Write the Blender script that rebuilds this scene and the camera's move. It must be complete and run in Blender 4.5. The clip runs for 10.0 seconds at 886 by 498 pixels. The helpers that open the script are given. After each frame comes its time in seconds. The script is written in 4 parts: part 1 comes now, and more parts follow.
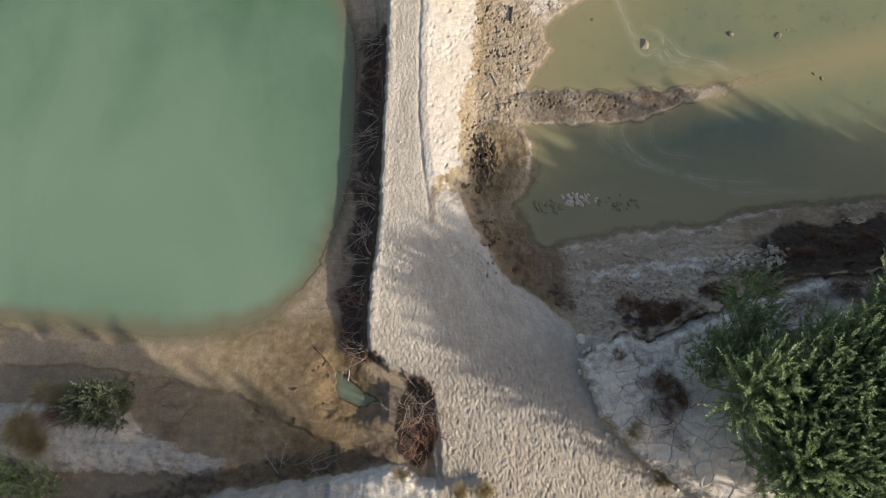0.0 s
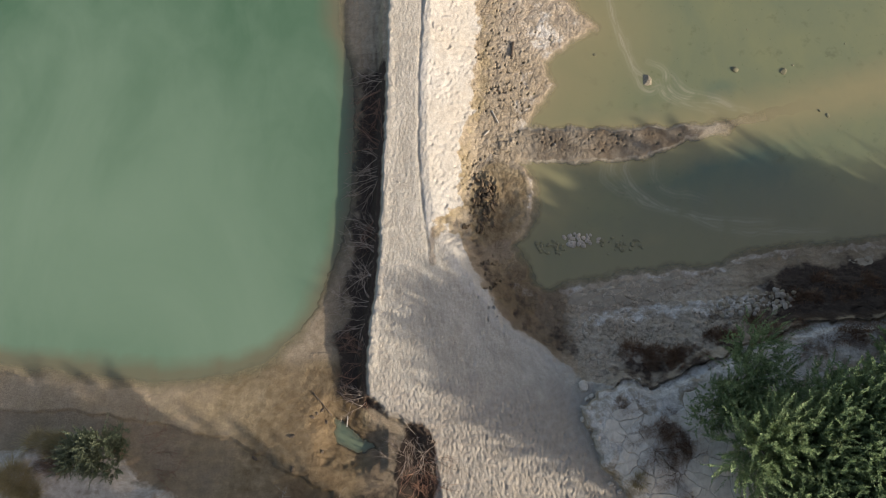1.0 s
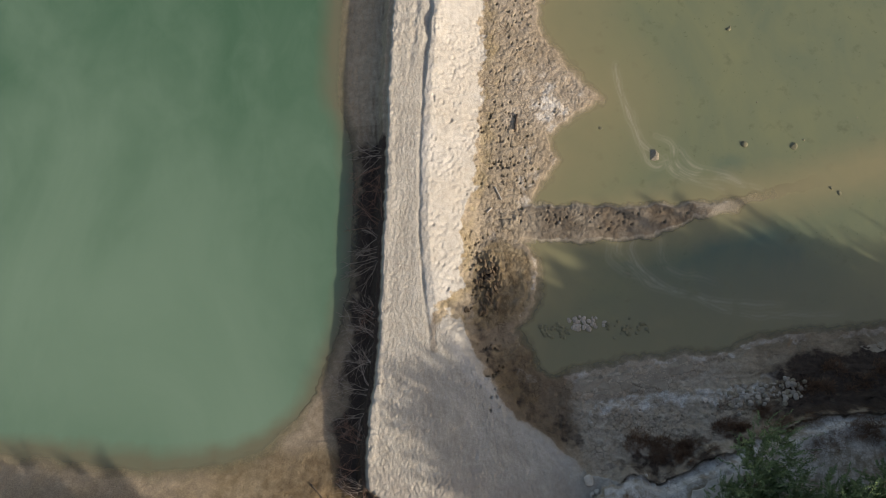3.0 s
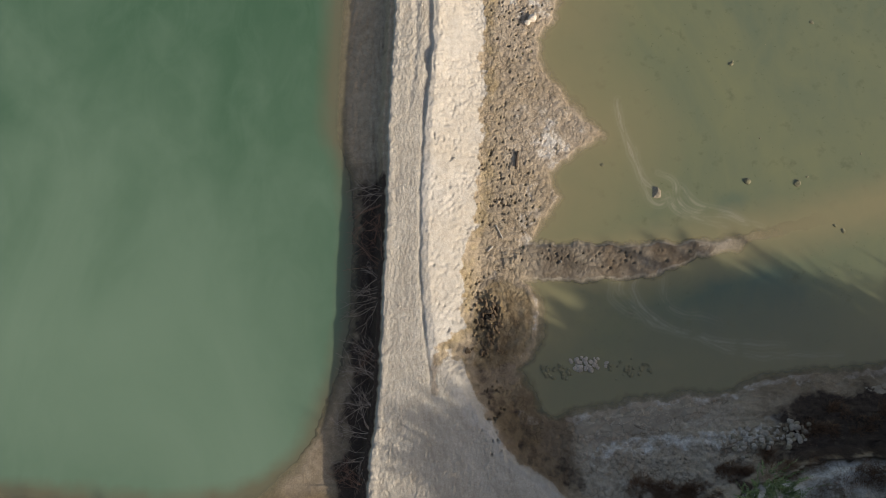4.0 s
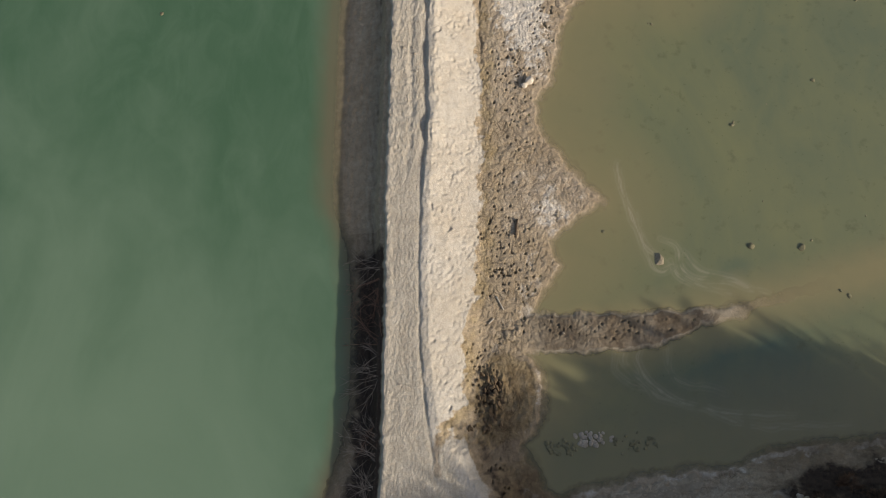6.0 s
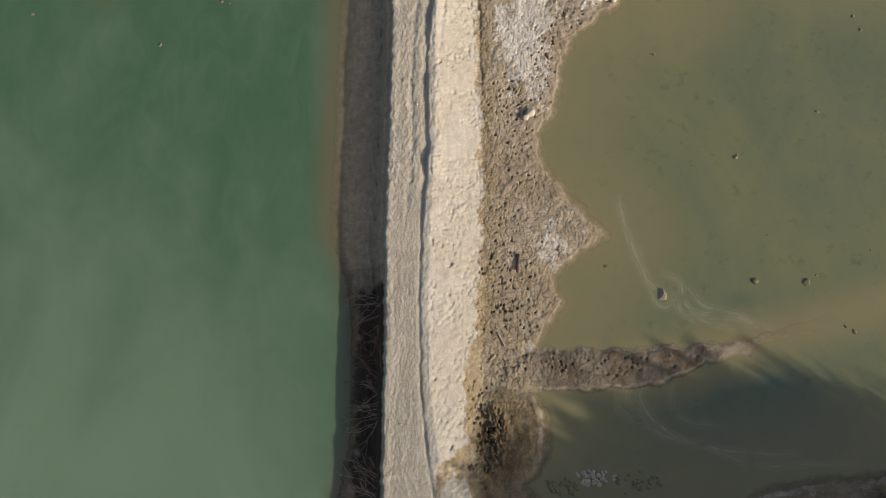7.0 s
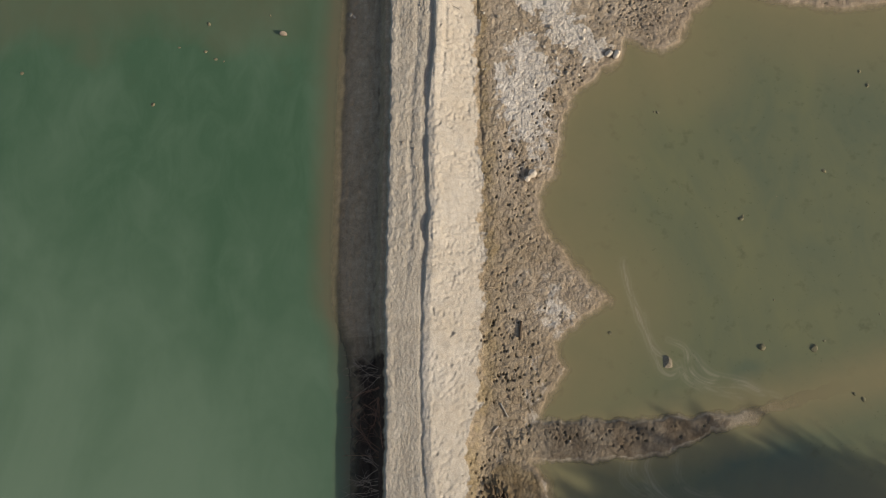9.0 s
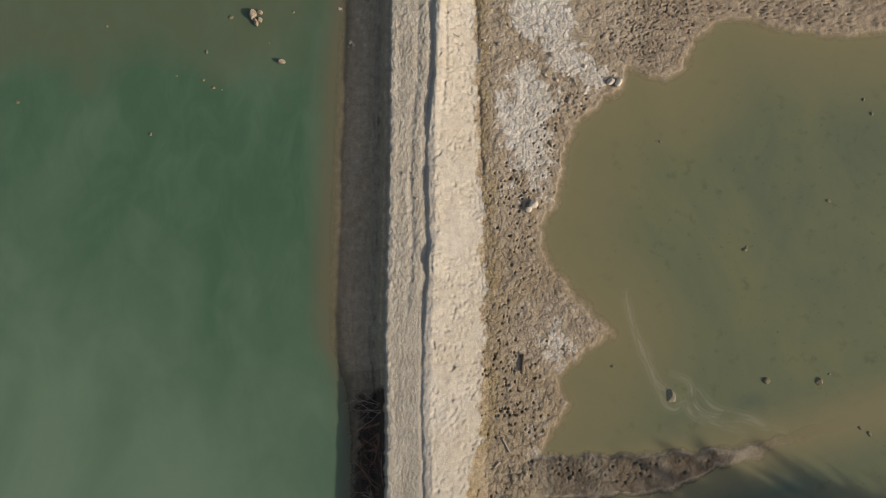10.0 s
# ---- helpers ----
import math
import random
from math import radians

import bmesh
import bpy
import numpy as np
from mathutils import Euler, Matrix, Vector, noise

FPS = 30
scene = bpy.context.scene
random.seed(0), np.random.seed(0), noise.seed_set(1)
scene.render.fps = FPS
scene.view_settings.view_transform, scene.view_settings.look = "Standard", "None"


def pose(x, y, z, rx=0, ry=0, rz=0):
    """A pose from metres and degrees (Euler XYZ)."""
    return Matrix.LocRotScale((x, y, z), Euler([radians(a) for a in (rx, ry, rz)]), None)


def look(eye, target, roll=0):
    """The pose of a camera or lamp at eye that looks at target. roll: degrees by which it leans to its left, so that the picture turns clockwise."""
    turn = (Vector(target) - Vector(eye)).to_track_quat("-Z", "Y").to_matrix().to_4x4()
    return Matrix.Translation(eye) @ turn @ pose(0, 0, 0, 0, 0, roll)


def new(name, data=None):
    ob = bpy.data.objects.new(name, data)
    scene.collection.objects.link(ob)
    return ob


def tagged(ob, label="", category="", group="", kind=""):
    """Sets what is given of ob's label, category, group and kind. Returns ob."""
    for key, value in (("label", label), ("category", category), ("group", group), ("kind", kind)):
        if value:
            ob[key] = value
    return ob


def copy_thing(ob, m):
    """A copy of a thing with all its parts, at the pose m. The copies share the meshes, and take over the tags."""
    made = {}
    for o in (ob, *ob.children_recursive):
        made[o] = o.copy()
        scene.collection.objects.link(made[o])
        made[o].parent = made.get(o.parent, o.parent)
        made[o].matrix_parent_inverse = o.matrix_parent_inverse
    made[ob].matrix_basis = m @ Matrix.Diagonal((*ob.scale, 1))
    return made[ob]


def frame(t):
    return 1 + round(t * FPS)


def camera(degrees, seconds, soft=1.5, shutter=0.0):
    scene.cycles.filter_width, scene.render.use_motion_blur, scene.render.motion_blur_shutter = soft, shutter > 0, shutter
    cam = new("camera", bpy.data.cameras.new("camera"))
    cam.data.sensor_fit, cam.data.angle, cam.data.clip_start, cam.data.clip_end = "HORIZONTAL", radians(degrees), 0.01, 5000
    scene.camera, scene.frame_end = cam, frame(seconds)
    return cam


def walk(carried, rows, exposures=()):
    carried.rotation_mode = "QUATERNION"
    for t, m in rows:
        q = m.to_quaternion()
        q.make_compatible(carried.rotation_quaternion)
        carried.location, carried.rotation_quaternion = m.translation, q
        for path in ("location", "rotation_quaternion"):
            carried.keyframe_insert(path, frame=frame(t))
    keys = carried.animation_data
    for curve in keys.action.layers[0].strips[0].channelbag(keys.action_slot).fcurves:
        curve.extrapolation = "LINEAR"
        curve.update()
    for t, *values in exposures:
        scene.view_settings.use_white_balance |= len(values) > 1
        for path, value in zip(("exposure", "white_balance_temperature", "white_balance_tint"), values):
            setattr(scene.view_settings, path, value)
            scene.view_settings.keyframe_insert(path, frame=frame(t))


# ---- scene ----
cam = camera(56.9, 10.0, soft=0.5)
PATH = [
    (0, (0.75, -0.33, 35.059), (0.717, 0.157, 33.119), -4.0),
    (0.5, (0.7, 0.674, 35.0), (0.669, 1.16, 33.06), -3.7),
    (1, (0.77, 1.7, 34.952), (0.736, 2.184, 33.012), -4.2),
    (1.5, (0.686, 2.735, 34.929), (0.655, 3.216, 32.988), -3.7),
    (2, (0.649, 3.847, 34.957), (0.62, 4.319, 33.014), -3.6),
    (2.5, (0.628, 4.898, 34.951), (0.6, 5.365, 33.006), -3.6),
    (2.7, (0.607, 5.28, 34.926), (0.579, 5.747, 32.981), -3.5),
    (4, (0.566, 7.635, 35.043), (0.538, 8.102, 33.099), -3.6),
    (4.5, (0.514, 8.509, 35.083), (0.489, 8.975, 33.138), -3.4),
    (5, (0.465, 9.374, 35.121), (0.445, 9.839, 33.176), -3.3),
    (5.5, (0.427, 10.214, 35.135), (0.41, 10.679, 33.19), -3.3),
    (7, (0.552, 12.667, 35.204), (0.528, 13.13, 33.259), -4.3),
    (7.5, (0.502, 13.601, 35.173), (0.482, 14.056, 33.225), -4.1),
    (8, (0.459, 14.344, 35.174), (0.441, 14.801, 33.227), -3.7),
    (8.5, (0.548, 15.147, 35.213), (0.526, 15.601, 33.265), -4.3),
    (9, (0.453, 16.004, 35.222), (0.437, 16.454, 33.273), -3.8),
    (9.5, (0.42, 16.771, 35.185), (0.405, 17.22, 33.236), -3.6),
    (10, (0.391, 17.463, 35.136), (0.379, 17.915, 33.188), -3.4),
]
EXPOSURES = [(0.0, 0.48, 6800, 10), (2.5, 0.24, 6800, 10), (5.0, 0.0, 6930, 9), (10.0, -0.33, 7080, 9)]
walk(cam, [(t, look(eye, target, roll)) for t, eye, target, roll in PATH], EXPOSURES)

# ---------------------------------------------------------------- light
SUN_ELEVATION, SUN_AZIMUTH = 25.8, -27.0   # azimuth: degrees from +x towards +y
world = bpy.data.worlds.new("sky")
scene.world = world
world.use_nodes = True
wn = world.node_tree.nodes
sky = wn.new("ShaderNodeTexSky")
sky.sky_type, sky.sun_disc, sky.dust_density = "NISHITA", False, 3.0
sky.sun_elevation, sky.sun_rotation = radians(SUN_ELEVATION), radians(90.0 - SUN_AZIMUTH)
world.node_tree.links.new(sky.outputs[0], wn["Background"].inputs[0])
wn["Background"].inputs[1].default_value = 0.15
sun = new("sun", bpy.data.lights.new("sun", "SUN"))
sun.data.energy, sun.data.angle, sun.data.color = 4.15, radians(0.9), (1.0, 0.95, 0.87)
_ce, _se = math.cos(radians(SUN_ELEVATION)), math.sin(radians(SUN_ELEVATION))
_to = Vector((_ce * math.cos(radians(SUN_AZIMUTH)), _ce * math.sin(radians(SUN_AZIMUTH)), _se))
sun.matrix_world = look(_to * 200, (0, 0, 0))


# ---------------------------------------------------------------- materials
class Mat:
    """A small helper round one node material."""

    def __init__(self, name):
        self.m = bpy.data.materials.new(name)
        self.m.use_nodes = True
        self.t = self.m.node_tree
        self.b = self.t.nodes["Principled BSDF"]
        self.out = self.t.nodes["Material Output"]
        self.co = self.add("ShaderNodeTexCoord").outputs["Object"]

    def add(self, kind, **props):
        n = self.t.nodes.new(kind)
        for k, v in props.items():
            setattr(n, k, v)
        return n

    def put(self, socket, value):
        if hasattr(value, "is_linked"):
            self.t.links.new(value, socket)
        else:
            socket.default_value = value

    def noise(self, scale, detail=5.0, rough=0.6, stretch=None, distort=0.0, co=None):
        n = self.add("ShaderNodeTexNoise")
        src = co or self.co
        if stretch:
            mp = self.add("ShaderNodeMapping")
            self.put(mp.inputs[0], src)
            mp.inputs["Scale"].default_value = stretch
            src = mp.outputs[0]
        self.put(n.inputs["Vector"], src)
        n.inputs["Scale"].default_value, n.inputs["Detail"].default_value = scale, detail
        n.inputs["Roughness"].default_value, n.inputs["Distortion"].default_value = rough, distort
        return n.outputs[0]

    def cells(self, scale, feature="DISTANCE_TO_EDGE", co=None):
        n = self.add("ShaderNodeTexVoronoi", feature=feature)
        self.put(n.inputs["Vector"], co or self.co)
        n.inputs["Scale"].default_value = scale
        return n.outputs["Distance"]

    def attr(self, name):
        return self.add("ShaderNodeAttribute", attribute_name=name).outputs["Fac"]

    def rng(self, v, a, b, c=0.0, d=1.0):
        n = self.add("ShaderNodeMapRange")
        self.put(n.inputs[0], v)
        for i, x in enumerate((a, b, c, d)):
            n.inputs[i + 1].default_value = x
        return n.outputs[0]

    def math(self, op, a, b=0.0):
        n = self.add("ShaderNodeMath", operation=op)
        self.put(n.inputs[0], a)
        self.put(n.inputs[1], b)
        return n.outputs[0]

    def mix(self, f, a, b, blend="MIX"):
        n = self.add("ShaderNodeMix", data_type="RGBA", blend_type=blend)
        self.put(n.inputs[0], f)
        self.put(n.inputs[6], a if hasattr(a, "is_linked") else (*a, 1))
        self.put(n.inputs[7], b if hasattr(b, "is_linked") else (*b, 1))
        return n.outputs[2]

    def bump(self, height, strength, distance, normal=None):
        n = self.add("ShaderNodeBump")
        self.put(n.inputs["Height"], height)
        self.put(n.inputs["Strength"], strength)
        n.inputs["Distance"].default_value = distance
        if normal:
            self.put(n.inputs["Normal"], normal)
        return n.outputs[0]

    def done(self, color, rough=0.9, normal=None, spec=0.3):
        self.put(self.b.inputs["Base Color"], color if hasattr(color, "is_linked") else (*color, 1))
        self.put(self.b.inputs["Roughness"], rough)
        self.b.inputs["Specular IOR Level"].default_value = spec
        if normal:
            self.put(self.b.inputs["Normal"], normal)
        return self.m


def ground_material():
    k = Mat("earth")
    fine, mid, big = k.noise(22, 6, 0.65), k.noise(3.2, 6, 0.6), k.noise(0.45, 4, 0.55)
    streak = k.math("ADD", k.math("MULTIPLY", k.attr("streak"), 0.55), k.math("MULTIPLY", k.noise(9.0, 5, 0.65, stretch=(1.5, 0.8, 1.0)), 0.45))
    mud = k.mix(k.rng(mid, 0.3, 0.7), (0.30, 0.235, 0.158), (0.47, 0.378, 0.268))
    mud = k.mix(k.rng(fine, 0.35, 0.75, 0, 0.5), mud, (0.44, 0.348, 0.245))
    sand = k.mix(k.rng(mid, 0.3, 0.7), (0.41, 0.371, 0.320), (0.53, 0.484, 0.427))
    sand = k.mix(k.rng(big, 0.4, 0.7, 0, 0.35), sand, (0.48, 0.41, 0.32))
    sand = k.mix(k.rng(fine, 0.5, 0.8, 0, 0.5), sand, (0.36, 0.30, 0.23))
    sand = k.mix(k.math("MULTIPLY", k.attr("tan"), 0.8), sand, k.mix(k.rng(mid, 0.3, 0.7), (0.30, 0.255, 0.205), (0.41, 0.355, 0.292)))
    road = k.mix(k.rng(streak, 0.3, 0.7), (0.36, 0.312, 0.25), (0.54, 0.48, 0.40))
    road = k.mix(k.rng(k.noise(0.7, 6, 0.65, distort=0.5), 0.42, 0.68, 0, 0.45), road, (0.36, 0.32, 0.27))
    road = k.mix(k.rng(k.noise(2.0, 5, 0.7), 0.48, 0.66, 0, 0.55), road, (0.56, 0.505, 0.43))
    road = k.mix(k.rng(fine, 0.45, 0.8, 0, 0.4), road, (0.60, 0.54, 0.45))
    crust = k.mix(k.rng(mid, 0.3, 0.65), (0.52, 0.46, 0.39), (0.77, 0.71, 0.635))
    crust = k.mix(k.rng(fine, 0.45, 0.8, 0, 0.4), crust, (0.40, 0.35, 0.29))
    humus_shade = k.mix(k.rng(fine, 0.35, 0.7), (0.045, 0.030, 0.022), (0.13, 0.092, 0.066))
    ochre = k.mix(k.rng(mid, 0.3, 0.7), (0.25, 0.182, 0.097), (0.465, 0.370, 0.236))
    edge = k.rng(mid, 0.25, 0.75, -0.22, 0.22)

    def ragged(name):
        return k.rng(k.math("ADD", k.attr(name), edge), 0.32, 0.68)

    col = k.mix(k.rng(k.math("ADD", k.attr("pale"), edge), 0.0, 1.0, 0.0, 0.6), mud, k.mix(k.rng(mid, 0.3, 0.7), (0.42, 0.345, 0.265), (0.60, 0.515, 0.425)))
    for name, c in (("ochre", ochre), ("crust", crust), ("road", road), ("sand", sand), ("humus_shade", humus_shade)):
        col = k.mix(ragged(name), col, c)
    grit = k.math("MULTIPLY", k.rng(k.noise(36, 3, 0.6), 0.3, 0.72, 0.58, 1.24), k.rng(k.noise(13, 5, 0.7, distort=0.4), 0.3, 0.7, 0.76, 1.22))
    gritty = k.add("ShaderNodeCombineColor")
    for i in range(3):
        k.put(gritty.inputs[i], grit)
    col = k.mix(k.math("SUBTRACT", k.rng(k.attr("sand"), 0.3, 0.8, 0.85, 0.55), k.math("MULTIPLY", k.math("MAXIMUM", k.attr("wet_shade"), k.attr("road")), 0.35)), col, gritty.outputs[0], "MULTIPLY")
    col = k.mix(k.math("MULTIPLY", k.attr("grey"), 0.75), col, k.mix(k.rng(mid, 0.3, 0.7), (0.25, 0.218, 0.172), (0.40, 0.355, 0.285)))
    wet_shade = k.attr("wet_shade")
    col = k.mix(k.math("MULTIPLY", wet_shade, 0.90), col, (0.40, 0.335, 0.275), "MULTIPLY")
    col = k.mix(k.rng(big, 0.35, 0.7, 0, 0.35), col, (0.80, 0.76, 0.70), "MULTIPLY")
    warp = k.mix(0.06, k.co, k.add("ShaderNodeTexNoise").outputs[1])
    gap = k.rng(k.cells(4.2, co=warp), 0.0, 0.07, 1.0, 0.0)
    gap = k.math("MULTIPLY", k.math("MULTIPLY", gap, k.attr("crack")), k.rng(k.noise(0.9, 4, 0.6), 0.46, 0.62))
    col = k.mix(k.math("MULTIPLY", gap, 0.55), col, (0.35, 0.28, 0.21), "MULTIPLY")
    n = k.bump(k.math("SUBTRACT", 1.0, gap), 0.6, 0.03)
    soft = k.math("MAXIMUM", k.attr("sand"), k.math("MULTIPLY", k.attr("road"), 0.5))
    n = k.bump(k.noise(7, 8, 0.72), k.rng(soft, 0, 1, 0.95, 0.5), 0.07, n)
    n = k.bump(fine, 0.7, 0.025, n)
    n = k.bump(k.noise(6.0, 6, 0.7, stretch=(1.7, 0.8, 1.0)), k.math("MULTIPLY", k.attr("road"), 1.0), 0.05, n)
    rough = k.rng(wet_shade, 0, 1, 0.95, 0.55)
    return k.done(col, rough, n, 0.25)


def water_material(name, deep, milky, shallow, clear, spots=0.0):
    k = Mat(name)
    depth = k.attr("depth")
    plume = k.noise(0.11, 5, 0.55, stretch=(1.0, 0.55, 1.0), distort=1.2)
    fleck = k.noise(0.6, 6, 0.6, stretch=(1.2, 0.6, 1.0), distort=0.8)
    col = k.mix(k.rng(k.math("ADD", k.attr("milk_shade"), plume), 0.62, 1.30), deep, milky)
    col = k.mix(k.rng(fleck, 0.4, 0.75, 0, 0.25 + 0.5 * spots), col, milky)
    if spots:
        weed = k.math("MAXIMUM", k.rng(k.noise(1.5, 3, 0.6), 0.60, 0.74, 0, spots), k.rng(k.noise(5.5, 2, 0.5), 0.68, 0.76, 0, spots))
        col = k.mix(weed, col, (0.070, 0.076, 0.040))
    d2 = k.math("ADD", depth, k.rng(fleck, 0.2, 0.8, -0.10, 0.10))
    col = k.mix(k.rng(d2, 0.10, clear), shallow, col)
    col = k.mix(k.math("MULTIPLY", k.attr("silt"), 0.6), col, (0.36, 0.31, 0.23))
    m = k.done(col, 0.16, k.bump(k.noise(2.2, 3, 0.5), 0.05, 0.02), 0.5)
    see = k.add("ShaderNodeBsdfTransparent")
    mx = k.add("ShaderNodeMixShader")
    k.put(mx.inputs[0], k.rng(depth, 0.0, 0.11, 0.0, 1.0))
    k.put(mx.inputs[1], see.outputs[0])
    k.put(mx.inputs[2], k.b.outputs[0])
    k.put(k.out.inputs[0], mx.outputs[0])
    return m


def plain_material(name, dark, light, scale=6.0, rough=0.9, relief=0.02, vary=0.3, stretch=None):
    k = Mat(name)
    c = k.mix(k.rng(k.noise(scale, 6, 0.65, stretch), 0.3, 0.72), dark, light)
    r = k.add("ShaderNodeObjectInfo").outputs["Random"]
    c = k.mix(k.rng(r, 0, 1, 0, vary), c, tuple(0.55 * v for v in dark))
    return k.done(c, rough, k.bump(k.noise(scale * 4, 6, 0.7), 0.6, relief))


def leaf_material(name, dark, light, dry):
    k = Mat(name)
    r = k.add("ShaderNodeNewGeometry").outputs["Random Per Island"]
    c = k.mix(r, dark, light)
    c = k.mix(k.rng(k.noise(0.9, 3), 0.5, 0.75, 0, 0.6), c, dry)
    k.done(c, 0.6, None, 0.3)
    tl = k.add("ShaderNodeBsdfTranslucent")
    k.put(tl.inputs[0], c)
    mx = k.add("ShaderNodeMixShader")
    mx.inputs[0].default_value = 0.35
    k.put(mx.inputs[1], k.b.outputs[0])
    k.put(mx.inputs[2], tl.outputs[0])
    k.put(k.out.inputs[0], mx.outputs[0])
    return k.m


EARTH = ground_material()
LAKE = water_material("lake_water", (0.056, 0.110, 0.060), (0.142, 0.203, 0.135), (0.126, 0.117, 0.070), 0.85)
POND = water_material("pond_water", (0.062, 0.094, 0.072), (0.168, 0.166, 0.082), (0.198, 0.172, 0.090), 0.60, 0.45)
STONE = plain_material("pale_stone", (0.29, 0.24, 0.185), (0.50, 0.44, 0.365), 9, vary=0.45)
MUDSTONE = plain_material("muddy_stone", (0.19, 0.155, 0.105), (0.38, 0.32, 0.23), 9)
SILTSTONE = plain_material("silted_stone", (0.13, 0.12, 0.068), (0.24, 0.215, 0.135), 9)
LAKESTONE = plain_material("brown_stone", (0.20, 0.155, 0.11), (0.42, 0.34, 0.26), 7)
CLOD = plain_material("churned_mud", (0.10, 0.066, 0.038), (0.22, 0.155, 0.095), 9)
CHALK = plain_material("chalky_slab", (0.44, 0.375, 0.30), (0.70, 0.625, 0.53), 3.2, vary=0.12)
MUDSLAB = plain_material("dried_mud", (0.22, 0.175, 0.125), (0.36, 0.30, 0.225), 3.2, vary=0.15)
BARK = plain_material("bark", (0.07, 0.05, 0.035), (0.16, 0.12, 0.085), 14, stretch=(1, 1, 0.25))
TWIG = plain_material("dead_twig", (0.28, 0.20, 0.15), (0.52, 0.42, 0.34), 5)
REDTWIG = plain_material("red_brown_twig", (0.17, 0.085, 0.055), (0.38, 0.22, 0.15), 5)
DRIFT = plain_material("bleached_wood", (0.34, 0.29, 0.23), (0.60, 0.55, 0.48), 9, stretch=(1, 0.2, 1))
LEAF = leaf_material("feathery_leaf", (0.11, 0.16, 0.072), (0.30, 0.375, 0.18), (0.23, 0.28, 0.135))
PALELEAF = leaf_material("pale_green_leaf", (0.16, 0.20, 0.085), (0.36, 0.40, 0.20), (0.30, 0.31, 0.16))
SAGE = leaf_material("grey_green_leaf", (0.10, 0.115, 0.065), (0.22, 0.235, 0.14), (0.17, 0.15, 0.09))
STRAW = leaf_material("straw_grass", (0.22, 0.18, 0.085), (0.46, 0.37, 0.20), (0.38, 0.28, 0.15))
BRUSH = leaf_material("dry_brown_brush", (0.11, 0.060, 0.036), (0.30, 0.18, 0.11), (0.26, 0.17, 0.105))


# ---------------------------------------------------------------- noise and distance fields
_rs = np.random.RandomState(7)
_perm = _rs.permutation(512)
_ang = _rs.rand(512) * 2 * np.pi
_gx, _gy = np.cos(_ang), np.sin(_ang)


def perlin(x, y):
    xi, yi = np.floor(x).astype(np.int64), np.floor(y).astype(np.int64)
    fx, fy = x - xi, y - yi

    def corner(i, j):
        h = _perm[(_perm[(xi + i) & 511] + yi + j) & 511]
        return _gx[h] * (fx - i) + _gy[h] * (fy - j)

    u, v = fx * fx * fx * (fx * (fx * 6 - 15) + 10), fy * fy * fy * (fy * (fy * 6 - 15) + 10)
    a = corner(0, 0) * (1 - u) + corner(1, 0) * u
    b = corner(0, 1) * (1 - u) + corner(1, 1) * u
    return 1.4 * (a * (1 - v) + b * v)


def fbm(x, y, size, octaves=4, gain=0.5):
    z, amp, f = 0.0, 1.0, 1.0 / size
    for o in range(octaves):
        z = z + amp * perlin(x * f + 17.3 * o, y * f - 9.1 * o)
        amp, f = amp * gain, f * 2.03
    return z


def worley(x, y, size):
    """Distance to the nearest border between cells, in units of size, and a random value for each cell."""
    u, v = x / size, y / size
    xi, yi = np.floor(u).astype(np.int64), np.floor(v).astype(np.int64)
    f1, f2, idn = np.full(u.shape, 9.0), np.full(u.shape, 9.0), np.zeros(u.shape)
    for i in (-1, 0, 1):
        for j in (-1, 0, 1):
            h = _perm[(_perm[(xi + i) & 511] + yi + j) & 511]
            r1, r2 = _perm[(h + 37) & 511] / 511.0, _perm[(h + 191) & 511] / 511.0
            d = np.hypot(xi + i + r1 - u, yi + j + r2 - v)
            near = d < f1
            f2 = np.where(near, f1, np.minimum(f2, d))
            idn = np.where(near, h / 511.0, idn)
            f1 = np.minimum(f1, d)
    return f2 - f1, idn


def step(v, a, b):
    t = np.clip((v - a) / (b - a), 0, 1)
    return t * t * (3 - 2 * t)


def line_distance(x, y, pts):
    """Distance to a line of points, and how far along it (0 to 1 by pieces)."""
    best, along, n = np.full(x.shape, 1e9), np.zeros(x.shape), len(pts) - 1
    for i in range(n):
        (ax, ay), (bx, by) = pts[i], pts[i + 1]
        dx, dy = bx - ax, by - ay
        t = np.clip(((x - ax) * dx + (y - ay) * dy) / (dx * dx + dy * dy), 0, 1)
        d = np.hypot(x - ax - t * dx, y - ay - t * dy)
        along = np.where(d < best, (i + t) / n, along)
        best = np.minimum(best, d)
    return best, along


def inside(x, y, poly):
    """Distance to the outline: positive inside, negative outside."""
    d, _ = line_distance(x, y, poly + poly[:1])
    odd = np.zeros(x.shape, bool)
    for (ax, ay), (bx, by) in zip(poly, poly[1:] + poly[:1]):
        if ay != by:
            odd ^= ((ay > y) != (by > y)) & (x < (bx - ax) * (y - ay) / (by - ay) + ax)
    return np.where(odd, d, -d)


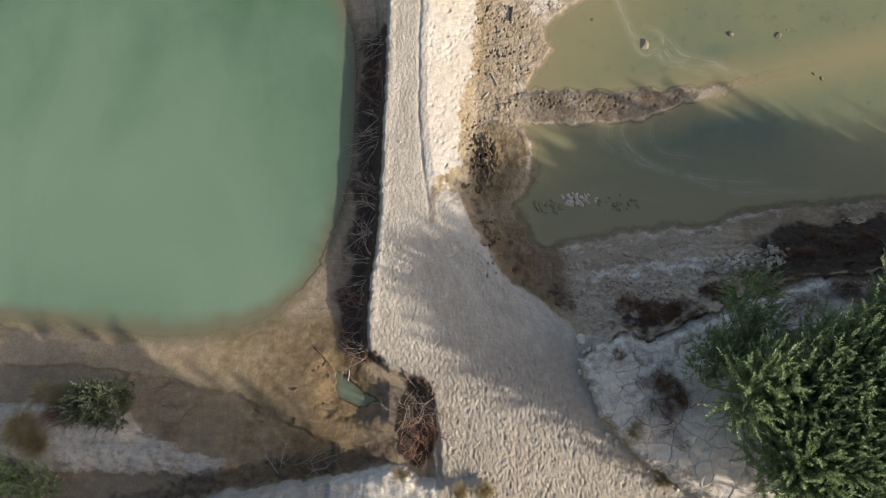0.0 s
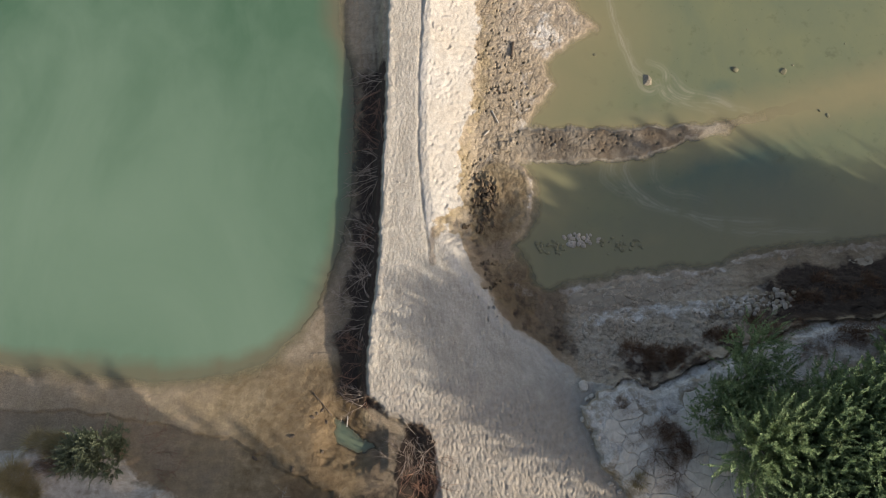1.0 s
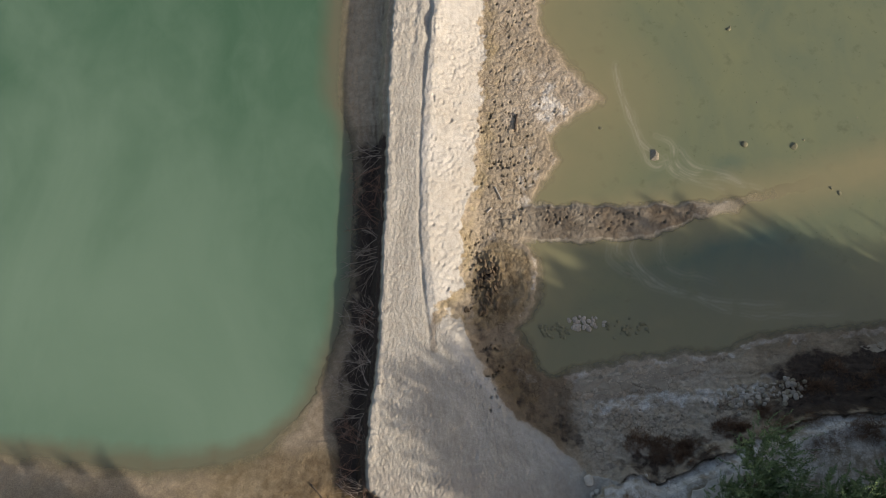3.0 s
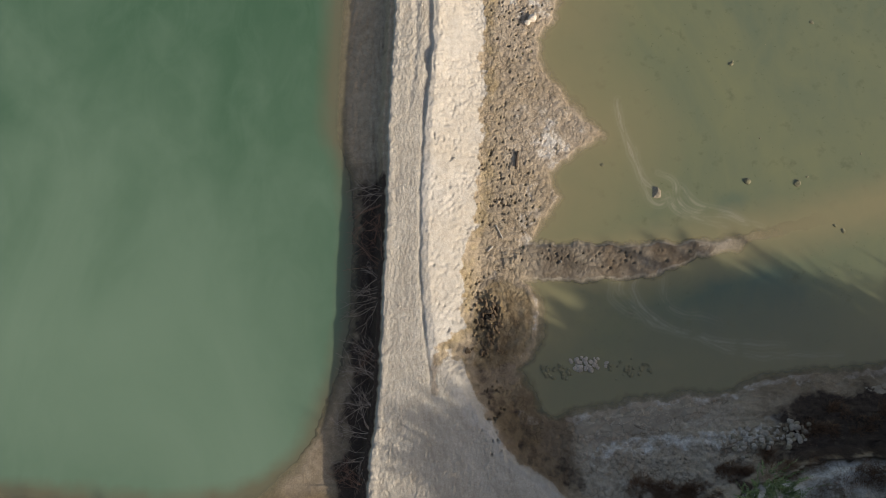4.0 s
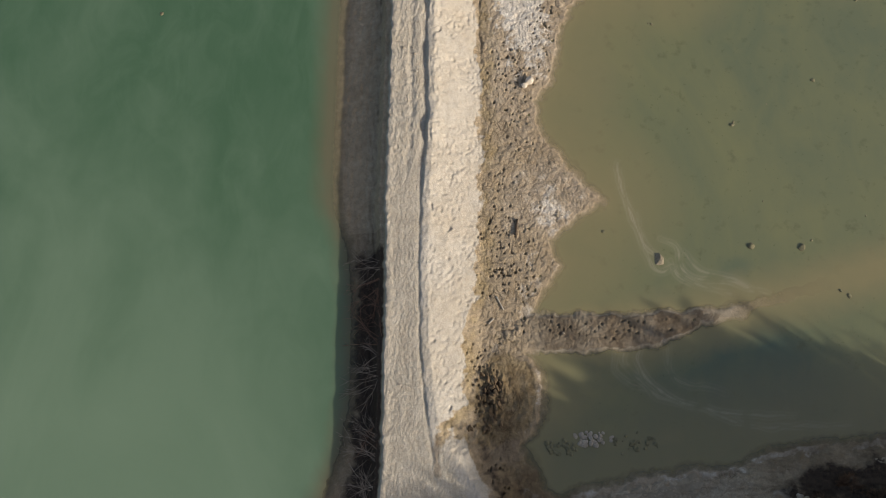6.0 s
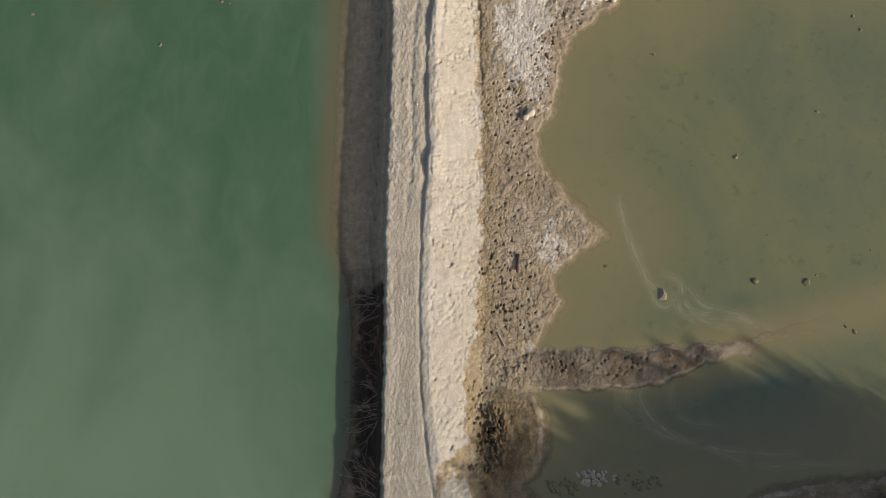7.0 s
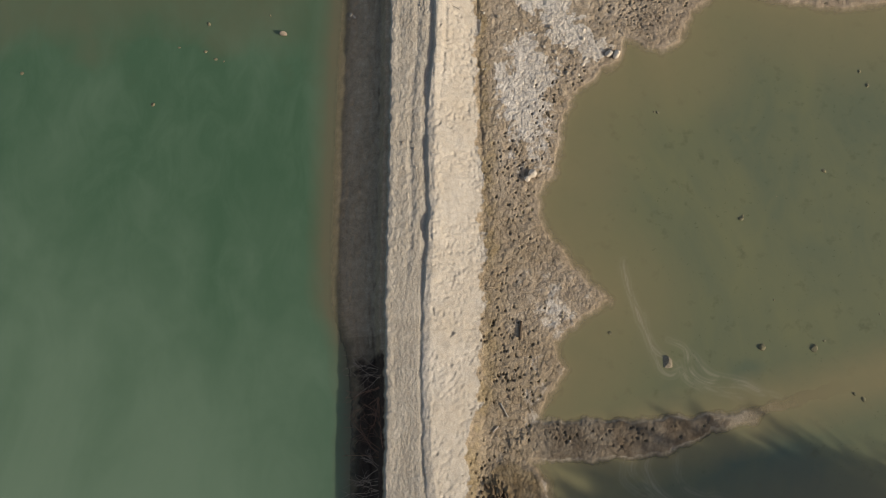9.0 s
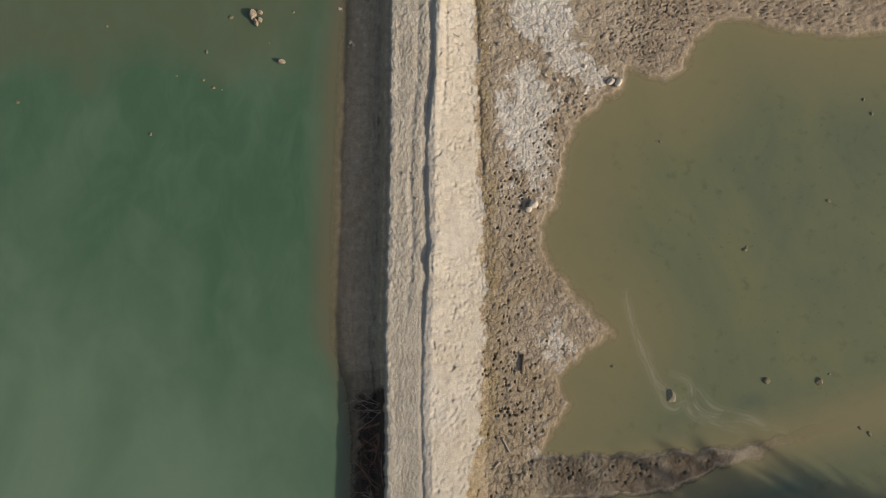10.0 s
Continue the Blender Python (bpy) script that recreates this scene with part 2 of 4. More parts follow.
# ---------------------------------------------------------------- the lie of the land
WATER = -1.2
LAKE_SHORE = [(-3.2, 70), (-3.9, 38), (-4.15, 34), (-4.4, 28), (-4.5, 23), (-4.4, 21.6), (-3.95, 20), (-3.7, 17.5), (-3.75, 13), (-4.25, 10.5), (-5.0, 8.6), (-5.8, 7),
              (-7.0, 5.5), (-9.0, 4.6), (-12, 4.2), (-14.6, 4.5), (-20, 5.1), (-60, 7), (-120, 20), (-120, 90), (-40, 110)]
POND_SHORE = [(70, 40), (40, 37), (22, 36.1), (20, 35.8), (16.8, 36.4), (15.2, 37), (13.6, 36.8), (12.5, 35.8), (11.9, 34.5),
              (11, 33.9), (9.3, 34.6), (8.8, 33.6), (6.5, 31.7), (5.8, 30.3), (5.5, 28.1), (4.5, 26.8), (4.8, 25.3), (6.3, 23.1),
              (7.4, 21.8), (5.6, 20.6), (4.9, 20), (5.3, 18.8), (4.6, 17.8), (3.6, 16), (3.5, 15.2), (4.2, 14), (4.4, 12.9),
              (4.0, 11.8), (3.2, 10.8), (3.8, 9.9), (4.05, 9.0), (4.7, 8.6), (8.3, 9.4), (12.7, 9.8), (13.8, 10.4), (18.7, 10.8), (40, 13), (70, 14)]
PLATEAU = [(12.5, -4.5), (10.4, -2.0), (8.5, -0.8), (7.4, 0.2), (6.7, 1.2), (6.25, 2.3), (6.0, 3.4), (6.5, 4.1), (7.8, 4.7),
           (8.8, 4.4), (11, 5.3), (13.2, 6.15), (15.4, 7.0), (19, 7.2), (40, 8), (90, 8), (90, -90), (25, -90)]
KNOLL = [(-40, 2.2), (-18.5, 1.7), (-17, 2.4), (-15.3, 2.6), (-13.6, 1.6), (-12.4, 0.4), (-10.5, -0.25), (-8.8, -0.7), (-9.5, -1.2),
         (-14, -1.0), (-40, -1.2)]
SPIT = [(2.7, 15.7), (4.5, 15.75), (7, 15.7), (9.5, 15.8), (11.5, 16.25), (13.2, 16.55), (14.5, 16.95), (17, 17.55), (22, 18.9), (30, 20.5)]
# one coordinate of the dike's edges along its length: y, left rim, right rim, toe of the right slope
DIKE = [(-3, 0.6, 60, 61), (-1.0, 0.1, 60, 61), (0.5, 0.05, 60, 61), (2.4, -0.3, 60, 61), (3.1, -1.5, 30, 31), (4.0, -2.95, 9, 10),
        (4.7, -3.0, 5.7, 6.6), (6, -3.02, 4.3, 5.6), (7, -2.95, 2.7, 4.9), (8.8, -2.72, 1.55, 3.3), (10.4, -2.62, 0.5, 2.5), (11.4, -2.6, -0.2, 1.7),
        (15, -2.5, -0.55, 1.75), (18, -2.41, -0.6, 1.9), (22, -2.42, -0.45, 2.0), (26, -2.22, -0.15, 2.05), (32, -2.03, 0.0, 2.0), (38, -1.9, 0.45, 2.05), (80, -1.0, 1.3, 3)]
DY, DL, DR, DT = (np.array(c) for c in zip(*DIKE))
RUT = [(4.5, 1.2), (6.5, 0.5), (9.8, -0.36), (12.2, -0.68), (15, -0.92), (19.3, -0.9), (22.6, -0.74), (26, -0.42), (28.5, -0.45), (31, -0.36), (34, 0.0), (38, 0.17), (60, 1)]
FAN_Y = [-4, -1, 1, 3, 4.5, 6, 8.8, 10.4, 11.4]
FAN_X = [17, 12, 9.5, 7.8, 6.6, 4.6, 1.7, 0.5, -0.2]
SOUTH_X = [-40, -20, -12, -9.2, -7.6, -5, -3.2, -2, -0.4, 1.5, 3.3, 5, 12]
SOUTH_Y = [-6, -4, -2.9, -2.05, -1.8, -1.4, -1.15, -0.9, -1.5, -1.35, -2.1, -4, -9]


def land(x, y):
    """Height and surface masks at places x, y."""
    calm = 1 - 0.75 * step(-2.5 - x, 0, 1) * step(y, 5, 8)
    wx = x + 0.16 * calm * fbm(x, y, 0.9, 3) + 0.05 * fbm(x + 40, y, 0.22, 2)
    wy = y + 0.16 * fbm(x - 31, y + 12, 0.9, 3) + 0.05 * fbm(x, y + 77, 0.22, 2)
    lake, pond = inside(wx, wy, LAKE_SHORE), inside(wx, wy, POND_SHORE)
    shallow_north = step(y + 2.2 * fbm(x, y, 4, 4), 28, 38)
    in_l = np.maximum(lake, 0)
    shelf = 0.75 * step(y, 20, 22.5) + 0.8 * step(8 - y, 0, 2.5) + 0.3 * step(y, 6, 10) * step(22 - y, 0, 2)
    bed_l = -0.01 - 0.16 * np.minimum(in_l, 1.0) - 1.3 * (1 - np.exp(-np.maximum(in_l - 0.1 - shelf, 0) / 1.2)) * (1 - 0.74 * shallow_north * step(lake, 0.8, 3))
    bed_p = -0.02 - 0.50 * (1 - np.exp(-np.maximum(pond, 0) / 2.2)) - 0.5 * step(pond, 2, 9)
    shore_l = 0.0 + np.minimum(np.where(y < 6, 0.14, 0.10) * np.maximum(-lake, 0), 0.62)
    shore_l = shore_l + step(y, 20, 22.5) * np.minimum(0.16 * np.maximum(-lake, 0), 0.25)
    shore_p = 0.012 + 0.14 * (1 - np.exp(-np.maximum(-pond, 0) / 1.8))
    west = x < np.interp(y, DY, DL) + 1.0
    z = WATER + np.where(lake > 0, bed_l, np.where(pond > 0, bed_p, np.where(west, shore_l, shore_p)))
    m = {}
    # the spit and its drowned end
    d, s = line_distance(wx, wy, SPIT)
    half = np.interp(s, [0, 0.1, 0.33, 0.42, 0.5, 0.66, 1], [0.5, 0.70, 0.58, 0.34, 0.17, 0.2, 0.4])
    crest = np.interp(s, [0, 0.08, 0.33, 0.42, 0.5, 0.62, 1], [0.11, 0.12, 0.10, 0.055, 0.02, -0.05, -0.18])
    ridge = WATER + crest * np.where(crest > 0, np.clip(1.35 - 0.95 * np.maximum(d / half - 0.25, 0), -0.6, 1.0), 1.0) - 0.34 * np.maximum(d - half, 0)
    spit = (s > 0) & (d < 4)
    z = np.where(spit, np.maximum(z, ridge), z)
    m["spit"] = step(half + 0.1 - d, 0, 0.3)
    m["apron"] = step(half + 0.55 - d, 0, 0.3) * step(x, 15.0, 12.0)
    # bank below the plateau, then the plateau with its broken rim
    pl = inside(wx, wy, PLATEAU)
    z = np.where((x > 4) & (pl < 0), np.maximum(z, 0.0 - 0.36 * np.maximum(-pl - 0.1, 0)), z)
    # the dike
    xl, xr, xt = np.interp(wy, DY, DL), np.interp(wy, DY, DR), np.interp(wy, DY, DT)
    xl = xl + 0.07 * fbm(y * 0 + 3.1, y, 0.5, 3)
    top = 0.02 + 0.12 * step(3.5 - y, 0, 4) * step(x, 0, 3)
    left = 0.74 * step(x - xl, -0.60, -0.26) + 0.26 * step(x - xl, -0.14, 0.03)
    right = np.clip((x - xr) / (xt - xr), 0, 1)
    right = 1 - (right * 0.75 + 0.25 * right * right * (3 - 2 * right))
    on = left * right
    z = z + (np.maximum(top, z) - z) * on
    m["on"] = on
    z = z + (0.85 + 0.10 * fbm(x, y, 2.5, 3) - z) * (0.8 * step((pl - 0.12) / (0.10 + 0.55 * step(y, 3.8, 5)), -1, 0) + 0.2 * step(pl, 0.1, 0.6))
    m["plateau"] = step(pl, -0.15, 0.15)
    # the rise to the south with its pale rim, and the knoll
    so = np.interp(wx, SOUTH_X, SOUTH_Y) - wy
    z = np.where(x < 5, z + (np.maximum(z, 0.42) - z) * step(so, -0.25, 0.3), z)
    m["south"] = step(so, -0.3, 0.0) * (x < 5)
    kn = inside(wx, wy, KNOLL)
    z = z + np.maximum(0.28 - z, 0) * step(kn, -0.5, 0.9)
    m["knoll"] = step(kn, -0.3, 0.2)
    # the low step across the western flat
    ter = np.interp(wx, [-20, -15.6, -11.8, -9.3, -7.5, -5], [3.6, 3.5, 2.85, 2.4, 1.7, 0.2]) - wy
    z = z - np.where(x < -4.5, 0.14 * step(ter, 0, 0.12) * (1 - m["knoll"]), 0)
    m["terrace"] = np.where(x < -4.5, step(ter, 0, 0.15), 0)
    # the hollow where the ditch meets the road, with a small pool
    dh = np.hypot((wx + 1.0) / 1.0, (wy - 1.0) / 2.1)
    m["hollow"] = step(1.12 - dh, 0, 0.4)
    pool = inside(wx, wy, [(-4.65, 3.2), (-4.4, 2.1), (-3.4, 1.75), (-2.7, 1.85), (-3.5, 2.45)])
    z = z - step(pool, -1.1, -0.1) * (x < -2.2) * np.maximum(z - (WATER + 0.07), 0)
    z = z - np.maximum(z - (WATER - 0.45), 0) * step(pool, -0.08, 0.16)
    # ridges of churned mud beside the spit's root
    dm = np.hypot((wx - 2.75) / 1.55, (wy - 13.0) / 2.1)
    churn = step(1.1 - dm, 0, 0.4)
    m["churn"] = churn
    heap = step(1.0 - np.hypot((wx - 2.15) / 0.75, (wy - 13.0) / 1.5), 0, 0.5)
    m["heap"] = heap
    z = z + churn * (0.05 + 0.02 * np.sin(dm * 22)) + heap * (0.08 + 0.16 * fbm(x * 1.5, y * 0.8, 0.34, 3))
    dd, _ = line_distance(wx, wy, [(4.4, 10.8), (6.2, 10.95), (8.6, 10.8), (10, 11.0)])
    z = np.where((pond > 0) & (dd < 1.2), np.maximum(z, WATER - 0.16 - 0.25 * dd), z)
    # distances that the masks and the fine relief use
    m.update(lake=lake, pond=pond, pl=pl, xl=xl, xr=xr, xt=xt, so=so, kn=kn)
    away = step(np.maximum(np.abs(x), np.abs(y - 18)), 60, 140)
    z = z + away * (np.maximum(z, -0.6) - z) + away * 1.5 * (1 + fbm(x, y, 60, 3))
    return z, m


def axis(a, b, marks):
    """Places along an axis: marks are (from, spacing); outside the first and last, the spacing grows."""
    v = []
    for (p, h), (q, _) in zip(marks, marks[1:]):
        v += list(np.arange(p, q - h * 0.5, h))
    v.append(marks[-1][0])
    lo, hi, h = [], [], 0.3
    while v[0] - (sum(lo)) > a or v[-1] + sum(hi) < b:
        lo.append(h)
        hi.append(h)
        h *= 1.28
    left = v[0] - np.cumsum(lo)
    right = v[-1] + np.cumsum(hi)
    return np.concatenate([left[::-1], v, right])


XS = axis(-2200, 2200, [(-22.5, 0.14), (-6.0, 0.07), (-3.4, 0.038), (6.6, 0.05), (12.5, 0.085), (23.0, 0.085)])
YS = axis(-2200, 2200, [(-3.5, 0.046), (40.0, 0.046)])
GX, GY = np.meshgrid(XS, YS)
GZ, MASK = land(GX, GY)


def track_grain(x, y, xl):
    """Grain that runs along the wheel tracks and spreads with the fan."""
    right = np.where(y < 11.4, np.interp(y, FAN_Y, FAN_X), xl + 2.2)
    s = (x - xl) / np.maximum(right - xl, 0.5) * 2.4
    wide = np.interp(y, [2, 10], [0.5, 1.0])
    return 0.6 * fbm(s / wide * 1.0, y * 0.16, 0.16, 4) + 0.4 * fbm(s, y * 0.10, 0.45, 3)


def relief():
    """Fine relief: ruts, trampled sand, hoof holes, cracked mud."""
    global GZ
    z, x, y, m = GZ, GX, GY, MASK
    rng = np.random.RandomState(11)
    view = (np.abs(x) < 26) & (y > -6) & (y < 44)
    dry = step(z, WATER + 0.02, WATER + 0.15)
    rx = np.interp(y, [p[0] for p in RUT], [p[1] for p in RUT]) + 0.05 * fbm(x * 0, y, 0.8, 3)
    roadway = m["on"] * step(z, -0.25, -0.02) * (1 - m["plateau"])
    lane = roadway * step(rx - x, -0.05, 0.08) * step(y, 3, 6)
    grain = track_grain(x, y, m["xl"])
    z = z + roadway * (0.014 * grain + 0.015 * fbm(x * 1.4, y * 0.9, 0.15, 2) + 0.022 * fbm(x, y, 1.3, 2))
    # the berm to the right of the wheel track, and the track itself
    far = step(y, 21.5, 25)
    z = z + step(y, 9.5, 12) * m["on"] * (0.032 + 0.03 * fbm(x * 0, y, 1.1, 3) + np.maximum(0.05 + 0.17 * fbm(x * 0 + 5, y, 2.6, 3), -0.02) * far) * step(x - rx, -0.02, 0.08) * (1 - step(x - rx, 0.25, 1.1))
    z = z - step(y, 9, 11) * 0.035 * np.exp(-((x - rx + 0.08) / 0.06) ** 2)
    z = z - far * 0.06 * np.exp(-((x - rx + 0.16) / 0.13) ** 2) * m["on"]
    z = z - far * 0.045 * np.exp(-((x - rx + 0.75) / 0.12) ** 2) * m["on"]
    z = z - step(y, 30, 33) * 0.09 * np.exp(-((x - rx - 0.55) / 0.10) ** 2) * m["on"]
    z = z + lane * 0.025 * np.exp(-((x - m["xl"] - 0.15) / 0.14) ** 2) * (1 + fbm(x, y, 0.5, 3))
    lump, lid = worley(x * 1.5 + 0.1 * fbm(x, y, 0.3, 2), y * 0.7, 0.22)
    z = z + roadway * far * (0.03 * lid + 0.025 * np.minimum(lump, 0.4))
    slope = step(y, 10, 12) * step(x - rx, 0.05, 0.4) * step(m["xt"] - x, -0.1, 0.3)
    z = z + slope * (0.034 * fbm(x, y, 0.6, 3) + 0.004 * fbm(x + 3, y, 0.16, 3))
    clod, cid = worley(x, y * 0.8, 0.17)
    z = z + step(y, 10, 12) * m["on"] * step(x - rx, 0.03, 0.12) * step(rx + 0.62 - x + 0.2 * fbm(x, y, 0.7, 2), 0, 0.25) * step(fbm(x + 4, y, 1.2, 3), -0.4, 0.2) * (0.05 * np.minimum(clod, 0.5) * cid)
    z = z - step(y, 25, 29) * 0.07 * np.exp(-((x - m["xt"] - 0.15 - 0.12 * fbm(x * 0, y, 1.3, 3)) / 0.09) ** 2) * step(fbm(x + 2, y, 0.8, 3), -0.5, 0.2)
    track = m["on"] * (1 - m["plateau"]) * step(9.5 - y, 0, 2)
    z = z + track * (0.016 * fbm(x * 1.6 + y * 0.9, y * 0.7, 0.35, 4) + 0.012 * fbm(x * 1.7 + y * 0.6, y * 0.8, 0.16, 2))
    # cracked and clodded mud
    mudflat = step(-m["pond"], -0.02, 0.25) * (1 - step(m["on"], 0.02, 0.2)) * (x > 0.5) * (1 - m["plateau"])
    c1, id1 = worley(x + 0.06 * fbm(x, y, 0.3, 2), y + 0.06 * fbm(x + 9, y, 0.3, 2), 0.30)
    c2, _ = worley(x, y, 0.13)
    crack = np.exp(-(c1 / 0.10) ** 2)
    z = z + mudflat * (0.018 * (id1 - 0.5) - 0.030 * crack + 0.034 * np.minimum(c2, 0.5) + 0.026 * fbm(x, y, 0.35, 4, 0.6) + 0.03 * fbm(x + 7, y, 1.1, 3))
    z = z + m["spit"] * step(z, WATER, WATER + 0.05) * (0.02 * id1 - 0.035 * crack + 0.02 * np.minimum(c2, 0.5) + 0.02 * fbm(x, y, 0.2, 3))
    z = z + dry * (x < -2) * (0.018 * fbm(x, y, 0.3, 4) + 0.03 * m["knoll"] * fbm(x, y, 0.5, 4))
    z = z + m["plateau"] * (0.014 * fbm(x, y, 0.4, 4))
    bank = (x > 5) * step(-m["pl"], 0.1, 0.6) * step(-m["pond"], 0.2, 1.2) * (y < 9) * (1 - m["on"])
    z = z + bank * (0.07 * fbm(x * 0.5, y * 1.6, 0.8, 5) - 0.02 * crack)
    ds = -m["pond"] + 0.16 * fbm(x, y, 0.8, 3)
    south_bank = step(x, 5.0, 6.5) * (y < 11.2) * (1 - m["plateau"]) * (1 - m["on"])
    z = z + south_bank * (0.10 * step(ds, 0.30, 0.36) + 0.09 * step(ds, 1.45, 1.55) - 0.05 * step(ds, 0.4, 1.4) - 0.05 * step(ds, 1.6, 2.4))
    z = z + m["south"] * 0.05 * fbm(x * 1.4, y, 0.6, 4)
    left = step(m["xl"] - x, 0.1, 0.5) * (m["lake"] < 0) * (y > 3)
    z = z + left * step(y, 9, 12) * (0.05 * fbm(x * 2.4, y * 0.5, 0.35, 4) + 0.02 * fbm(x, y, 0.14, 2))
    GZ = z

    def press(px, py, a, along, across, deep, rim, hard=2.0):
        i0, i1 = np.searchsorted(XS, [px - along * 1.9, px + along * 1.9])
        j0, j1 = np.searchsorted(YS, [py - along * 1.9, py + along * 1.9])
        if i1 - i0 < 2 or j1 - j0 < 2:
            return
        X, Y = GX[j0:j1, i0:i1] - px, GY[j0:j1, i0:i1] - py
        u, v = (X * math.cos(a) + Y * math.sin(a)) / along, (Y * math.cos(a) - X * math.sin(a)) / across
        r = np.sqrt(u * u + v * v)
        GZ[j0:j1, i0:i1] += -deep * np.exp(-(r ** hard) * 0.9) + rim * np.exp(-((r - 1.45) / 0.4) ** 2)

    # footprints in soft sand: on the right slope and on the wide track to the south
    for _ in range(2600):
        py = rng.uniform(10.5, 39)
        px = rng.uniform(np.interp(py, DY, DR) + 0.05, np.interp(py, DY, DT) - 0.1)
        if fbm(np.array([px]), np.array([py]), 1.6, 2)[0] > -0.15:
            press(px, py, math.pi * 0.35 + rng.normal(0, 0.8), rng.uniform(0.07, 0.14), rng.uniform(0.05, 0.08), rng.uniform(0.008, 0.038), 0.005)
    for _ in range(4200):
        py = rng.uniform(-3, 9) if rng.rand() < 0.4 else rng.uniform(-3, 4)
        px = rng.uniform(np.interp(py, DY, DL) + 0.1, min(np.interp(py, DY, DR), 9.5))
        press(px, py, math.pi * 0.60 + rng.normal(0, 0.5), rng.uniform(0.08, 0.15), rng.uniform(0.04, 0.065), rng.uniform(0.006, 0.024) * (0.45 if py > 4.5 else 1.0), 0.006)
    # hoof holes in wet mud
    spots = [(3.0, 19.0, 0.9, 1.6, 60), (2.9, 21.6, 0.8, 1.6, 34), (3.3, 18.3, 0.7, 0.5, 24), (3.9, 26.3, 0.7, 1.6, 45), (3.4, 28.4, 0.8, 1.0, 40), (5.2, 30.5, 0.6, 1.4, 45),
             (9.6, 36.2, 1.3, 1.5, 190), (11.8, 37.6, 1.2, 1.2, 120), (17.5, 37.4, 4.5, 0.8, 420), (7.0, 16.0, 2.4, 0.30, 34), (1.7, 13.5, 0.5, 1.6, 50),
             (2.2, 9.0, 0.5, 1.4, 26), (7.0, 32.4, 1.2, 0.5, 40)]
    for cx, cy, sx, sy, n in spots:
        for _ in range(n):
            px, py = rng.normal(cx, sx * 0.75), rng.normal(cy, sy * 0.75)
            j, i = np.searchsorted(YS, py), np.searchsorted(XS, px)
            if GZ[j, i] > WATER + 0.02:
                a = rng.uniform(0, math.pi)
                q = rng.choice([0.6, 0.7, 0.8, 0.95, 1.1]) * (0.8 if py > 33 else 1.0)
                press(px, py, a, 0.056 * q, 0.038 * q * rng.uniform(0.8, 1.3), rng.uniform(0.12, 0.22), 0.004, 4.0)


relief()


def ground_z(x, y):
    i = min(max(int(np.searchsorted(XS, x)), 1), len(XS) - 1)
    j = min(max(int(np.searchsorted(YS, y)), 1), len(YS) - 1)
    a, b = (x - XS[i - 1]) / (XS[i] - XS[i - 1]), (y - YS[j - 1]) / (YS[j] - YS[j - 1])
    return float((GZ[j - 1, i - 1] * (1 - a) + GZ[j - 1, i] * a) * (1 - b) + (GZ[j, i - 1] * (1 - a) + GZ[j, i] * a) * b)


def sheet(name, xs, ys, zs, material, attrs, keep=None):
    """A sheet over the grid xs by ys; keep: which corners matter (a face needs one)."""
    nx, ny = len(xs), len(ys)
    gx, gy = np.meshgrid(xs, ys)
    co = np.stack([gx, gy, zs], -1).reshape(-1, 3).astype(np.float32)
    a = (np.arange(ny - 1)[:, None] * nx + np.arange(nx - 1)[None, :])
    if keep is not None:
        k = keep[:-1, :-1] | keep[1:, :-1] | keep[:-1, 1:] | keep[1:, 1:]
        a = a[k]
    a = a.ravel()
    f = np.stack([a, a + 1, a + nx + 1, a + nx], -1)
    used, inv = np.unique(f, return_inverse=True)
    f, co = inv.reshape(-1, 4), co[used]
    me = bpy.data.meshes.new(name)
    me.vertices.add(len(co))
    me.vertices.foreach_set("co", co.ravel())
    me.loops.add(f.size)
    me.loops.foreach_set("vertex_index", f.ravel().astype(np.int32))
    me.polygons.add(len(f))
    me.polygons.foreach_set("loop_start", np.arange(0, f.size, 4, dtype=np.int32))
    me.update(calc_edges=True)
    me.polygons.foreach_set("use_smooth", np.ones(len(f), bool))
    for key, v in attrs.items():
        at = me.attributes.new(key, "FLOAT", "POINT")
        at.data.foreach_set("value", v.reshape(-1)[used].astype(np.float32))
    me.materials.append(material)
    return new(name, me)


